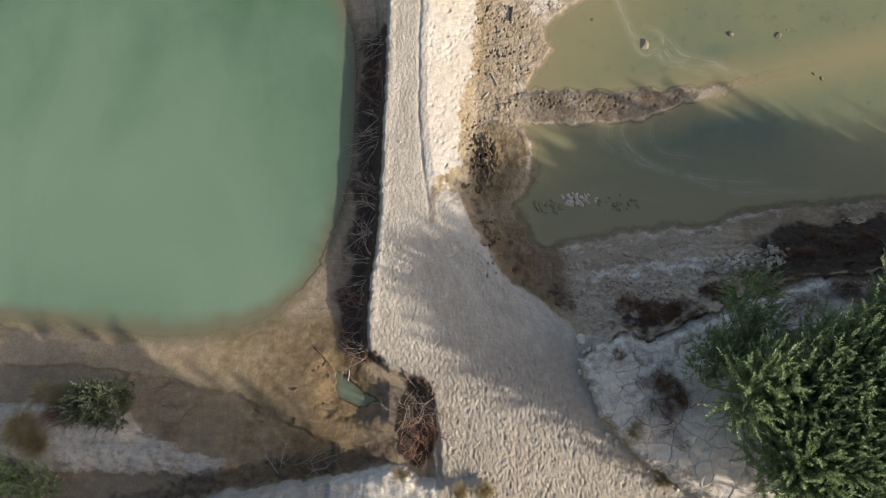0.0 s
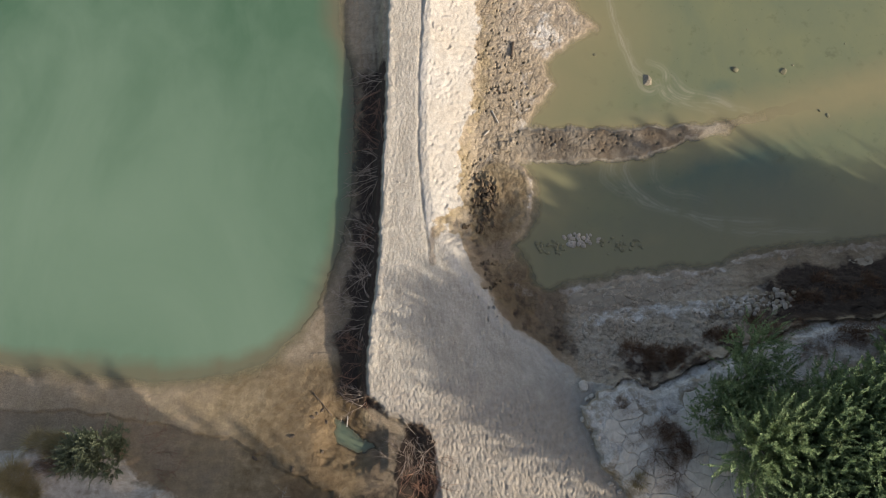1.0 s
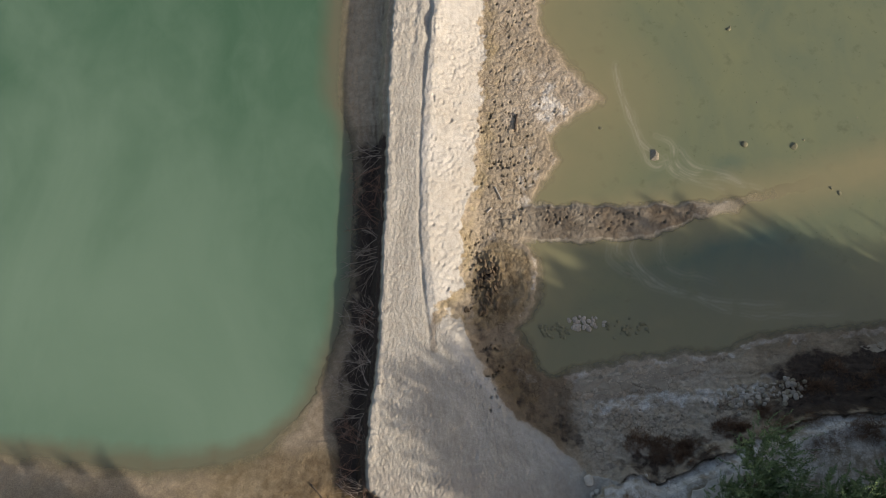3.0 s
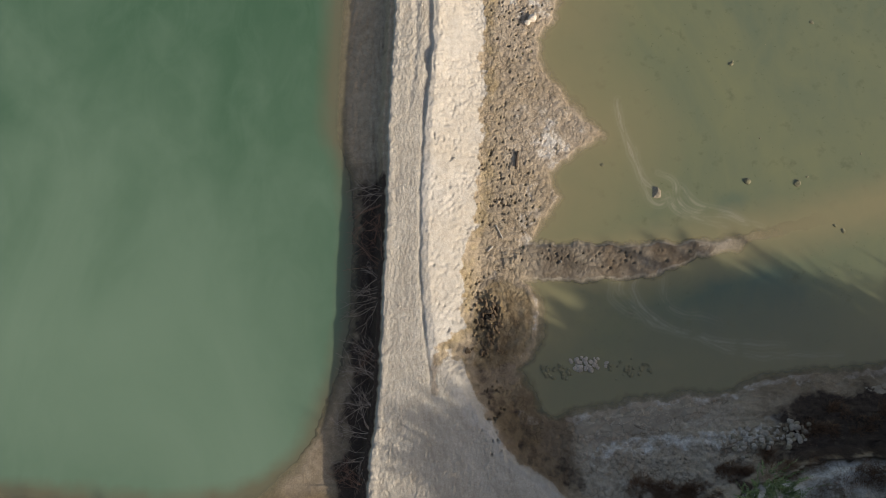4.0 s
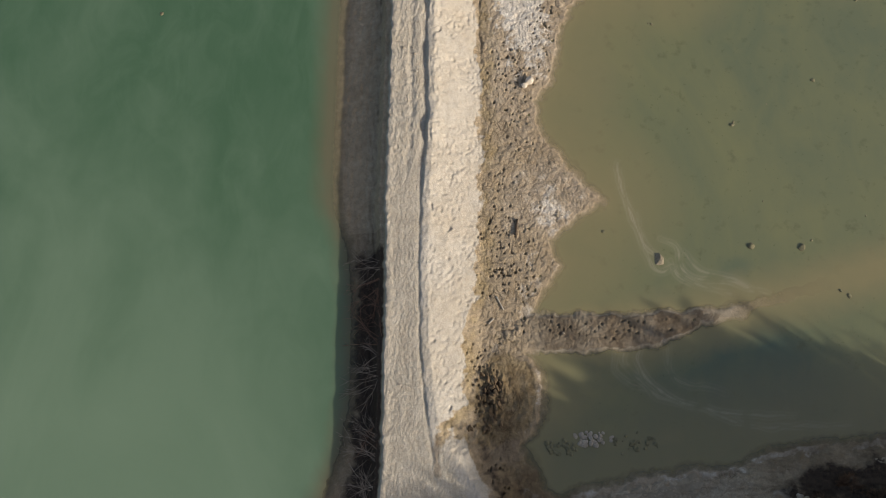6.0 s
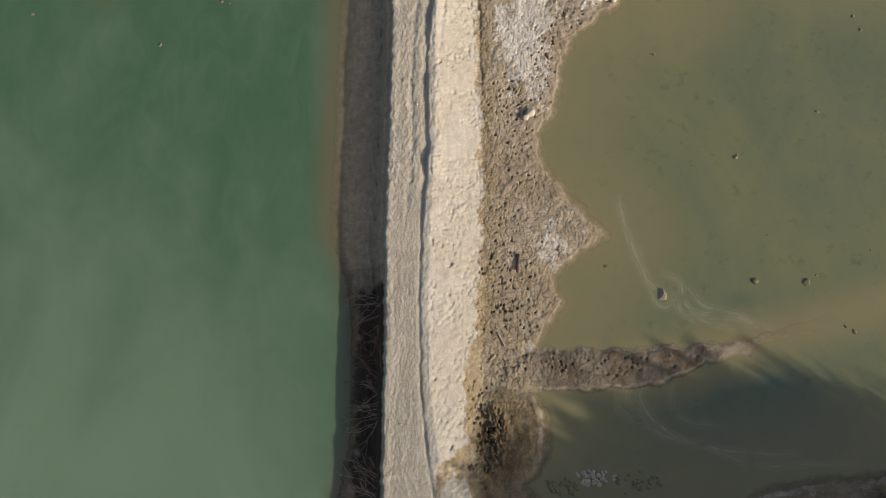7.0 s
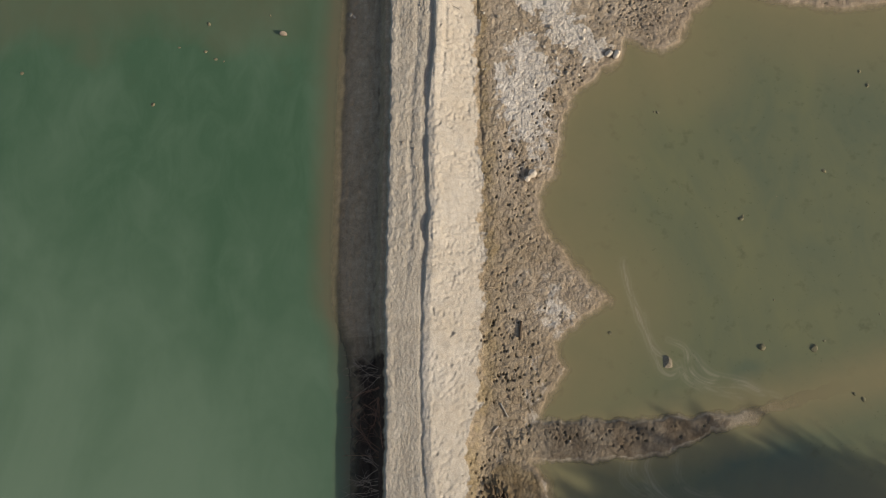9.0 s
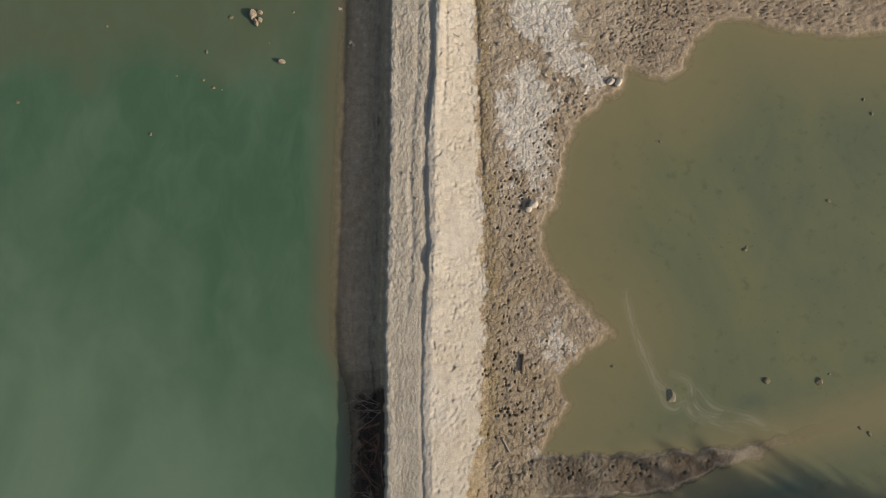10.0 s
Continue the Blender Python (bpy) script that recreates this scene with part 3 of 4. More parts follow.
def surface_masks():
    x, y, z, m = GX, GY, GZ, MASK
    n1, n2 = fbm(x, y, 1.4, 4), fbm(x + 60, y - 20, 0.5, 4)
    on, pl = m["on"], m["plateau"]
    rx = np.interp(y, [p[0] for p in RUT], [p[1] for p in RUT])
    # the right slope carries pale sand down to an uneven line
    line = np.interp(y, [9.7, 11.8, 12.7, 15.2, 16.6, 19.3, 22, 30, 38], [-0.35, -0.2, 0.95, 0.75, 1.25, 1.7, 1.95, 2.0, 2.05])
    sand = step(line - x + 0.22 * n1 + 0.22 * n2, -0.2, 0.2) * step(x - rx, -0.06, 0.06) * step(y, 9.4, 10.0)
    rim = x - np.interp(y, DY, DR)
    fan = step(10.9 - y + 0.5 * n1, -0.4, 0.4) * on * step(0.45 - rim + 0.35 * n1 + 0.15 * n2, -0.2, 0.2)
    sand = np.maximum(sand, fan * step(rim + 0.3 * n1, -0.7, -0.1) * (y > 5) * 0.8)
    sand = np.maximum(sand, fan * step(4.5 - y + 0.8 * n1, -1.2, 1.5)) * (1 - pl)
    road = np.maximum(on * step(rx - x, -0.06, 0.06) * (y > 8), fan) * (1 - pl) * step(x - m["xl"], -0.12, 0.0)
    ochre = step(x - line, -0.15, 0.15) * (1 - step(x - line, 0.2, 1.5)) * (y > 10) * (0.56 + 0.4 * n1 + 0.25 * n2)
    ochre = np.maximum(ochre, m["churn"] * 0.95)
    ochre = np.maximum(ochre, (np.interp(x, [-12, -7.5], [0.36, 0.8]) + 0.2 * n1) * step(-x, 2.0, 4.0) * step(6.5 - y, 0, 1.5) * (1 - m["knoll"]))
    ochre = np.maximum(ochre, step(1.2 - np.hypot((x - 1.9) / 1.0, (y - 11.5) / 1.1) + 0.5 * n1 + 0.3 * n2, 0.1, 0.8))
    ochre = np.maximum(ochre, 0.6 * step(1.2 - np.hypot((x - 3.3) / 1.4, (y - 8.9) / 2.0) + 0.3 * n1, 0, 0.6))
    lobe = step(1.0 - np.hypot((x - 0.7 - 0.45 * (10.3 - y)) / 0.65, (y - 10.3) / 1.35) + 0.5 * n1 + 0.3 * n2, 0.0, 0.5)
    sand = np.maximum(sand, lobe * (y < 11.9))
    ochre = ochre * (1 - fan) * (1 - lobe)
    dw, sw = line_distance(x, y, [(4.4, 41.0), (5.2, 37.5), (6.4, 34.9), (8.2, 33.7)])
    n3 = fbm(x + 5, y, 0.22, 3)
    white = step(2.0 - 1.35 * sw - dw + 0.7 * n1 + 0.4 * n2 + 0.2 * n3, -0.25, 0.75)
    white = np.maximum(white, step(1.2 - np.hypot((x - 4.3) / 1.35, (y - 32.0) / 2.9) + 0.6 * n1 + 0.35 * n2 + 0.2 * n3, -0.2, 0.8))
    white = np.maximum(white, 0.62 * step(1.2 - np.hypot((x - 4.9) / 1.3, (y - 29.6) / 2.6) + 0.6 * n1 + 0.35 * n2 + 0.2 * n3, -0.4, 1.2))
    white = np.maximum(white, 0.62 * step(1.1 - np.hypot((x - 5.2) / 1.9, (y - 21.6) / 1.2) + 0.6 * n1 + 0.35 * n2 + 0.2 * n3, -0.4, 1.2))
    band = (0.5 + 0.3 * n2) * step(-m["pond"] + 0.2 * n1, 1.3, 1.6) * step(-m["pond"] + 0.2 * n1, 2.3, 1.9) * step(x, 5.5, 7) * (y < 11) * (1 - on)
    crust = np.maximum.reduce([white, band, pl * (0.62 + 0.28 * n1), m["south"], m["knoll"] * 0.68 + 0.2 * n1 * m["knoll"]]) * step(z, WATER, WATER + 0.05)
    shore = 0.46 * step(z, WATER - 0.05, WATER - 0.01) * step(WATER + 0.08 - z, 0, 0.03) * (x > 2) * (y > 8.5) * step(n1, -0.5, 0.2) * (1 - 0.75 * step(y, 20, 22)) * (1 - 0.8 * m["spit"])
    crust = np.maximum(crust, shore)
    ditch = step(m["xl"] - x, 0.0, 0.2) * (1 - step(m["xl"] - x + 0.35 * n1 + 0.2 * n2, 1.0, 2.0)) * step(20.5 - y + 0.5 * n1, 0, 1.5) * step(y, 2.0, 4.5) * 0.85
    brush = step(-m["pl"], -0.2, 0.05) * (1 - step(-m["pl"], 1.0, 1.9)) * step(x + 0.6 * n1, 6.6, 8.2) * (y > 3.5) * step(n1, -0.5, 0.4)
    # east bank: dark brushy soil, with the trees' deep shade put into its colour
    east = step(x, 12.5, 15.5) * step(-m["pl"], 0, 0.3) * step(-m["pond"] + 0.4 * n1, 0.3, 1.2) * (y > 3) * (y < 13) * 0.9
    brush = brush * step(y, 3.5, 5)
    humus_shade = np.maximum.reduce([ditch + 0.25 * n2 * ditch, m["hollow"] * 0.9, 0.62 * brush + 0.25 * n2 * brush, 0.9 * east + 0.25 * n2 * east, m["heap"] * (0.42 + 0.45 * n2), m["apron"] * step(x, 3.5, 6) * (0.24 + 0.24 * n2), 0.5 * step(1 - np.hypot((x - 3.3) / 0.3, (y - 12.9) / 0.5), 0, 0.6)])
    foot, _ = line_distance(x, y, [(1.5, 10.9), (2.8, 8.9), (4.0, 7.2), (5.6, 6.1)])
    humus_shade = np.maximum(humus_shade, step(0.75 - foot + 0.3 * n1 + 0.15 * n2, 0, 0.5) * (0.44 + 0.25 * n2) * (1 - fan))
    bare = np.hypot((x - 9.5) / 1.0, (y - 1.75) / 1.45)
    humus_shade = np.maximum(humus_shade, step(1.0 - bare + 0.45 * n1, 0, 1.2) * pl * 0.6)
    # shade along the north foot of the south rise, painted as a dark strip
    humus_shade = np.maximum(humus_shade, 0.52 * step(0.8 - np.abs(m["so"] + 0.75) + 0.2 * n2, 0, 0.5) * (x < -1.8) * (x > -14))
    wet_shade = step(WATER + 0.16 - z, 0, 0.14) * 0.25
    wet_shade = np.maximum(wet_shade, np.where(y > 20.5, 0.25 * n1 + 0.15 * n2, 0.5) * step(m["xl"] - x, 0.05, 0.4) * step(m["xl"] + 3.0 - x, 0, 0.6) * step(m["xl"] - x, 3.2, 2.4) * step(y, 3.0, 5.0) * (m["lake"] < 0.6))
    wet_shade = np.maximum(wet_shade, np.interp(x, [-13, -8, -5], [0.2, 0.4, 0.85]) * (1 + 0.2 * n1) * step(3.2 - y, -0.6, 0.8) * step(-x, 1.0, 2.5) * (1 - m["knoll"]) * (1 - m["south"]))
    wet_shade = np.maximum(wet_shade, np.interp(x, [-13, -8.5, -6, -3], [0.25, 0.5, 0.9, 0.95]) * (1 + 0.2 * n1) * step(-x, 2.8, 3.6) * step(6.5 - y, 0, 1.5) * (1 - m["knoll"]) * (1 - m["south"]))
    wet_shade = np.maximum(wet_shade, (0.86 + 0.25 * n1 + 0.2 * n2) * m["apron"] * step(x, 3.0, 5) * step(z, WATER + 0.005, WATER + 0.04))
    wet_shade = np.maximum(wet_shade, 0.62 * step(1.5 - np.hypot((x - 2.5) / 1.3, (y - 9.9) / 2.0) + 0.3 * n1, 0, 0.8) * (1 - fan) * (1 - sand))
    wet_shade = np.maximum(wet_shade, 0.5 * step(z, -1.2, -1.1) * step(-x, 3.5, 5) * (y < 5) * m["terrace"])
    wet_shade = np.maximum(wet_shade, 0.9 * step(2.0 - np.hypot((x - 4.0) / 1.2, (y - 7.6) / 2.0) + 0.4 * n1, 0, 0.8) * (1 - fan))
    wet_shade = np.maximum(wet_shade, (0.42 + 0.3 * n1) * step(x, 9, 10.5) * step(y, 33, 34.5) * (1 - white))
    wet_shade = np.maximum(wet_shade, (0.62 + 0.3 * n1 + 0.2 * n2) * m["churn"])
    gully, _ = line_distance(x, y, [(-0.32, 11.3), (-0.33, 9.8)])
    wet_shade = np.maximum(wet_shade, 0.75 * step(0.2 - gully + 0.1 * n1 + 0.1 * n2, 0, 0.15))
    bank = step(x, 5, 6.5) * (y < 11.2) * (1 - pl) * (1 - on)
    # the east end is darkened further to stand for the trees' shade
    wet_shade = np.maximum(wet_shade, bank * (0.3 * n1 + 0.15 * n2 + 0.6 * step(x, 12.5, 15)))
    crack = np.maximum(step(-m["pond"], 0, 0.3) * (1 - on) * (x > 0), 0.5 * pl) * (1 - 0.6 * m["heap"]) * (1 - 0.8 * white) * (1 - sand) * (1 - road)
    streak = 0.5 + 0.5 * track_grain(x, y, m["xl"])
    pale = np.maximum(step(y, 22, 29) * (0.62 + 0.4 * n1), 0.75 * step(1.3 - np.hypot((x - 5.2) / 2.4, (y - 21.8) / 1.7) + 0.5 * n1, 0, 0.8)) * step(x, 2, 3) * (y > 15)
    pale = np.maximum(pale, 0.7 * bank * (1 - step(x, 11.5, 13.5)))
    return dict(grey=m["apron"] * step(x, 3.4, 4.6), pale=pale, tan=step(6.0 - y + 0.8 * n1, -1, 2.5), streak=streak, crack=crack, sand=sand, road=road, ochre=ochre, crust=crust, humus_shade=humus_shade, wet_shade=wet_shade)


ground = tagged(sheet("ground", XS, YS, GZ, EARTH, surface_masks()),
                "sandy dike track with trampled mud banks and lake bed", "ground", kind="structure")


SILT = [([(8.4, 23.6), (8.4, 22.8), (8.6, 21.5), (9.1, 20.2), (9.6, 19.3), (10.4, 18.7)], 0.07, 0.8),
        ([(9.0, 21.2), (9.3, 19.8), (9.5, 18.8), (9.95, 18.45), (10.45, 18.7), (10.8, 18.3), (11.8, 17.7), (13.0, 17.3)], 0.06, 0.6),
        ([(10.1, 19.9), (10.7, 19.5), (10.9, 18.7), (11.5, 18.15), (13.1, 17.8), (14.7, 17.3)], 0.07, 0.8),
        ([(11.0, 19.3), (11.8, 18.5), (13.0, 18.0), (14.6, 17.3)], 0.06, 0.6),
        ([(10.4, 18.9), (10.7, 18.2), (11.4, 17.8)], 0.08, 0.6),
        ([(7.7, 15.1), (7.6, 14.1), (8.2, 13.45), (9.2, 13.0)], 0.06, 0.6),
        ([(8.2, 15.2), (7.95, 14.4), (8.6, 13.6), (9.4, 12.8), (11.1, 12.3)], 0.07, 0.6),
        ([(8.95, 15.2), (8.6, 14.5), (9.1, 13.4), (10.4, 12.55), (12.8, 12.05), (15.2, 11.9)], 0.07, 0.7),
        ([(10.0, 15.2), (9.9, 14.3), (10.4, 13.5), (12.3, 13.0)], 0.08, 0.35),
        ([(9.6, 12.8), (11.3, 12.3), (13.5, 11.5), (17.6, 11.5)], 0.07, 0.5)]


def smooth(pts, n=8):
    """A smooth line through points."""
    p = [pts[0]] + pts + [pts[-1]]
    line = []
    for i in range(1, len(p) - 2):
        for j in range(n):
            t = j / n
            line.append(tuple(0.5 * (2 * p[i][k] + (p[i + 1][k] - p[i - 1][k]) * t + (2 * p[i - 1][k] - 5 * p[i][k] + 4 * p[i + 1][k] - p[i + 2][k]) * t * t
                                     + (3 * p[i][k] - p[i - 1][k] - 3 * p[i + 1][k] + p[i + 2][k]) * t ** 3) for k in (0, 1)))
    return line + [pts[-1]]


def water_sheet(name, material, label, side):
    n = 2 if side < 0 else 1
    xs, ys = XS[::n], YS[::n]
    z = GZ[::n, ::n]
    gx, gy = np.meshgrid(xs, ys)
    depth = WATER - z
    where = (gx < np.interp(gy, DY, DL) + 0.5) if side < 0 else (gx > np.interp(gy, DY, DL) + 0.5)
    where &= np.maximum(np.abs(gx), np.abs(gy)) < 130
    silt = np.zeros(gx.shape)
    # pond: the dark oval south of the spit paints in the trees' shade
    milk_shade = 0.52 * (1 - step(gy + 0.25 * gx, 2, 30)) + 0.16 if side < 0 else 0.62 - 0.14 * step(1.1 - np.hypot((gx - 19) / 9.0, (gy - 28) / 8.0), 0, 0.8) - 0.42 * step(1.0 - np.hypot((gx - 13.5) / 6.0, (gy - 13.2) / 3.4), 0, 0.8) + 0.14 * fbm(gx, gy, 1.0, 4) * step(10.5 - gx, 0, 3) * step(16 - gy, 0, 1)
    if side > 0:
        # lines of foam and stirred silt that curl round the stone and off the spit
        bx, by = gx + 0.10 * fbm(gx, gy, 1.6, 2), gy + 0.10 * fbm(gx + 9, gy, 1.6, 2)
        near = (gx > 6) & (gx < 19) & (gy > 10.5) & (gy < 26)
        for curve, width, strong in SILT:
            d, along = line_distance(bx[near], by[near], smooth(curve, 5))
            threads = 0.5 + 0.5 * np.cos(d * 38 + 3.0 * fbm(bx[near], by[near], 0.9, 2))
            fade = np.exp(-(d / (2.6 * width)) ** 2) * np.sin(np.pi * np.clip(0.06 + 0.9 * along, 0, 1)) ** 0.5
            silt[near] = np.maximum(silt[near], strong * fade * (0.25 + 0.75 * threads ** 2))
        silt *= step(depth, 0.03, 0.15) * step(fbm(gx + 8, gy, 0.8, 3), -1.1, -0.1)
        # three roundish patches of darker water on both sides of the spit
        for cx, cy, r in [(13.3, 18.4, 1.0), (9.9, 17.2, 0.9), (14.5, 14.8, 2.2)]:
            milk_shade = milk_shade - 0.14 * step(1.3 - np.hypot(gx - cx, (gy - cy) * 1.5) / r + 0.4 * fbm(gx, gy, 1.2, 3), 0, 1.0)
    ob = sheet(name, xs, ys, np.full(gx.shape, WATER), material, dict(depth=depth, silt=silt, milk_shade=milk_shade), where & (depth > -0.03))
    ob.visible_shadow = False
    return tagged(ob, label, "water", kind="structure")


water_sheet("water", LAKE, "still turbid green lake with silty shallows", -1)
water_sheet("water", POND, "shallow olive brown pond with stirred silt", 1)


# ---------------------------------------------------------------- mesh helpers
def mesh_of(name, verts, faces, material, smooth=True):
    me = bpy.data.meshes.new(name)
    me.from_pydata(verts, [], faces)
    me.materials.append(material)
    if smooth:
        me.polygons.foreach_set("use_smooth", np.ones(len(me.polygons), bool))
    me.update()
    return me


def part(name, me, parent, label=""):
    ob = new(name, me)
    ob.parent = parent
    return tagged(ob, label)


def thing(name, m, label, category, group=""):
    ob = new(name)
    ob.matrix_world = m
    ob.empty_display_size = 0.2
    return tagged(ob, label, category, group)


def tube(verts, faces, pts, radii, sides=5):
    """A tapered tube along pts, added to verts and faces."""
    base = len(verts)
    for i, p in enumerate(pts):
        d = (pts[min(i + 1, len(pts) - 1)] - pts[max(i - 1, 0)]).normalized()
        u = d.orthogonal().normalized()
        v = d.cross(u)
        for s in range(sides):
            a = 2 * math.pi * s / sides
            verts.append(tuple(p + (u * math.cos(a) + v * math.sin(a)) * radii[i]))
    for i in range(len(pts) - 1):
        for s in range(sides):
            a, b = base + i * sides + s, base + i * sides + (s + 1) % sides
            faces.append((a, b, b + sides, a + sides))
    faces.append(tuple(base + s for s in range(sides))[::-1])
    faces.append(tuple(base + (len(pts) - 1) * sides + s for s in range(sides)))


def crooked(rng, start, way, length, bend, n=6, lift=0.0):
    p, d, pts = Vector(start), Vector(way).normalized(), [Vector(start)]
    for _ in range(n):
        d = (d + Vector((rng.gauss(0, bend), rng.gauss(0, bend), rng.gauss(0, bend) + lift))).normalized()
        p = p + d * (length / n)
        pts.append(p.copy())
    return pts, d


def rock_mesh(name, seed, size, material, sharp=0.5):
    rng = random.Random(seed)
    bm = bmesh.new()
    bmesh.ops.create_icosphere(bm, subdivisions=2, radius=1.0)
    planes = [(Vector((rng.gauss(0, 1), rng.gauss(0, 1), rng.gauss(0, 1))).normalized(), rng.uniform(0.55, 0.85)) for _ in range(9)]
    for v in bm.verts:
        for n, d in planes:
            e = v.co.dot(n) - d
            if e > 0:
                v.co -= n * e * (0.5 + 0.75 * sharp)
        v.co *= 1 + 0.10 * noise.noise(v.co * 2.3 + Vector((seed, 0, 0)))
        v.co = Vector((v.co.x * size[0], v.co.y * size[1], v.co.z * size[2]))
    me = bpy.data.meshes.new(name)
    bm.to_mesh(me)
    bm.free()
    me.materials.append(material)
    return me


# ---------------------------------------------------------------- trees on the plateau
def sprig(verts, faces, rng, base, way, length, leaves, leaf_len, leaf_wide):
    """A plume: a shoot set all round with narrow leaflets that lean towards its tip and grow shorter up to it."""
    way = way.normalized()
    u = way.orthogonal().normalized()
    v = way.cross(u)
    bend = Vector((rng.gauss(0, 0.16), rng.gauss(0, 0.16), 0.16))
    for i in range(leaves):
        t = (i + rng.random()) / leaves
        p = base + way * (t * length) + bend * (t * t * length)
        a = rng.uniform(0, 2 * math.pi)
        out = u * math.cos(a) + v * math.sin(a)
        d = (out * 0.9 + way * rng.uniform(0.4, 1.3) + Vector((0, 0, 0.2))).normalized()
        ll = leaf_len * rng.uniform(0.6, 1.2) * (1.25 - 0.85 * t)
        side = d.cross(way + Vector((rng.gauss(0, 0.4), rng.gauss(0, 0.4), rng.gauss(0, 0.4)))).normalized() * leaf_wide
        b, m = len(verts), p + d * (ll * 0.5)
        verts += [tuple(p), tuple(m + side), tuple(p + d * ll), tuple(m - side)]
        faces.append((b, b + 1, b + 2, b + 3))


def make_tree(seed, high, wide, shoots, leaves, label, leaf=LEAF, lean=(0, 0), leaf_len=0.125, name="tree", reach=1.0, squat=0.6):
    rng = random.Random(seed)
    tree = thing(name, pose(0, 0, 0), label, "tree" if name == "tree" else "shrub")
    stems = []
    for k in range(3 if high > 3 else 2):
        v, f = [], []
        a = 2 * math.pi * (k + rng.random() * 0.5) / 3
        way = Vector((0.35 * math.cos(a), 0.35 * math.sin(a), 1))
        pts, _ = crooked(rng, (0.1 * math.cos(a), 0.1 * math.sin(a), -0.25), way, high * 0.62, 0.10, 7, 0.05)
        tube(v, f, pts, [0.11 * high / 6 * (1 - 0.11 * i) for i in range(8)], 6)
        part("trunk", mesh_of("trunk", v, f, BARK), tree)
        stems.append(pts)
    limbs = []
    for k in range(9 if high > 3 else 5):
        v, f = [], []
        pts0 = rng.choice(stems)
        p = pts0[rng.randint(2, 6)]
        a = rng.uniform(0, 2 * math.pi)
        pts, _ = crooked(rng, p, (math.cos(a), math.sin(a), rng.uniform(0.4, 1.2)), wide * rng.uniform(0.6, 0.95), 0.13, 6, 0.08)
        tube(v, f, pts, [0.05 * high / 6 * (1 - 0.13 * i) for i in range(7)], 5)
        part("limb", mesh_of("limb", v, f, BARK), tree)
        limbs.append(pts)
    lobes = [(Vector((0, 0, high * 0.55)), wide * 0.7)]
    for pts in limbs:
        lobes.append((pts[-1] + Vector((0, 0, high * 0.06)), wide * rng.uniform(0.32, 0.55)))
    v, f = [], []
    for _ in range(shoots):
        c, r = rng.choice(lobes)
        d = Vector((rng.gauss(0, 1), rng.gauss(0, 1), rng.gauss(0.35, 0.8))).normalized()
        p = c + Vector((d.x * r, d.y * r, d.z * r * 1.25)) * rng.uniform(0.45, 1.0) ** 0.6
        p.z = max(p.z, 0.25)
        p.z -= squat * max(p.z - 0.62 * high, 0)
        p.x += lean[0] * p.z
        p.y += lean[1] * p.z
        way = d * 0.75 + Vector((rng.gauss(0, 0.2), rng.gauss(0, 0.2), 0.7))
        size = rng.uniform(0.6, 1.7) * reach
        sprig(v, f, rng, p, way, size, leaves, leaf_len, leaf_len * 0.10)
    part("crown", mesh_of("crown", v, f, leaf, False), tree)
    return tree


GREEN = "bushy green tree with feathery upright shoots on the pale ledge"
TREES = [make_tree(3, 6.3, 2.05, 470, 100, GREEN, leaf_len=0.20, squat=0.38), make_tree(8, 6.7, 2.2, 510, 100, GREEN, leaf_len=0.20, squat=0.38),
         make_tree(15, 3.4, 1.75, 420, 60, "low dark green shrubby tree at the ledge's rim", leaf_len=0.16, reach=0.8),
         make_tree(21, 6.6, 2.3, 240, 34, "bushy green tree set back from the water", leaf_len=0.48)]
PLACES = [(0, 13.5, 1.4, 20, 1.0), (0, 14.3, 0.4, 75, 1.0), (0, 14.0, 1.9, 250, 1.0), (0, 14.8, -0.9, 190, 1.0), (1, 14.6, 2.7, 75, 1.0), (1, 13.4, -0.8, 140, 0.94), (0, 15.6, 0.6, 210, 1.08), (0, 15.5, -2.0, 300, 1.0),
          (3, 17.4, -1.8, 15, 0.92), (3, 17.8, 1.6, 100, 1.02), (3, 18.9, 2.6, 45, 1.04), (2, 12.4, 4.5, 0, 1.04), (2, 11.1, 3.5, 120, 0.7), (2, 20.4, 7.4, 60, 0.9),
          (0, 16.2, 2.8, 280, 0.98), (3, 20.2, 1.0, 30, 1.1), (3, 21.5, 2.2, 200, 1.0), (3, 23.2, 2.8, 80, 0.92), (3, 25.6, 3.2, 160, 1.1), (3, 28.0, 3.7, 250, 1.1),
          (3, 30.4, 4.2, 310, 1.1), (3, 32.6, 2.6, 20, 1.1), (2, 20.8, 5.2, 15, 1.2), (2, 22.6, 6.0, 95, 1.25), (2, 24.6, 6.6, 170, 1.25), (2, 27.0, 7.4, 230, 1.3), (2, 29.6, 8.2, 310, 1.25), (3, 24.5, 0.5, 190, 1.15), (3, 27.5, 2.5, 120, 1.1), (3, 22.4, 3.4, 10, 0.85), (3, 24.4, 3.9, 130, 0.95), (3, 24.7, 4.9, 60, 1.12), (3, 26.6, 5.0, 200, 1.1),
          (3, -4.6, -6.4, 33, 1.1), (3, -0.6, -7.0, 66, 1.15), (3, -2.6, -7.0, 10, 1.15), (3, -7.2, -6.5, 80, 1.05), (3, 1.8, -8.0, 120, 1.25), (3, -6.0, -8.0, 200, 1.1), (3, 4.4, -9.2, 40, 1.3), (3, 6.8, -10.4, 140, 1.4), (3, 0.2, -9.6, 190, 1.3)]
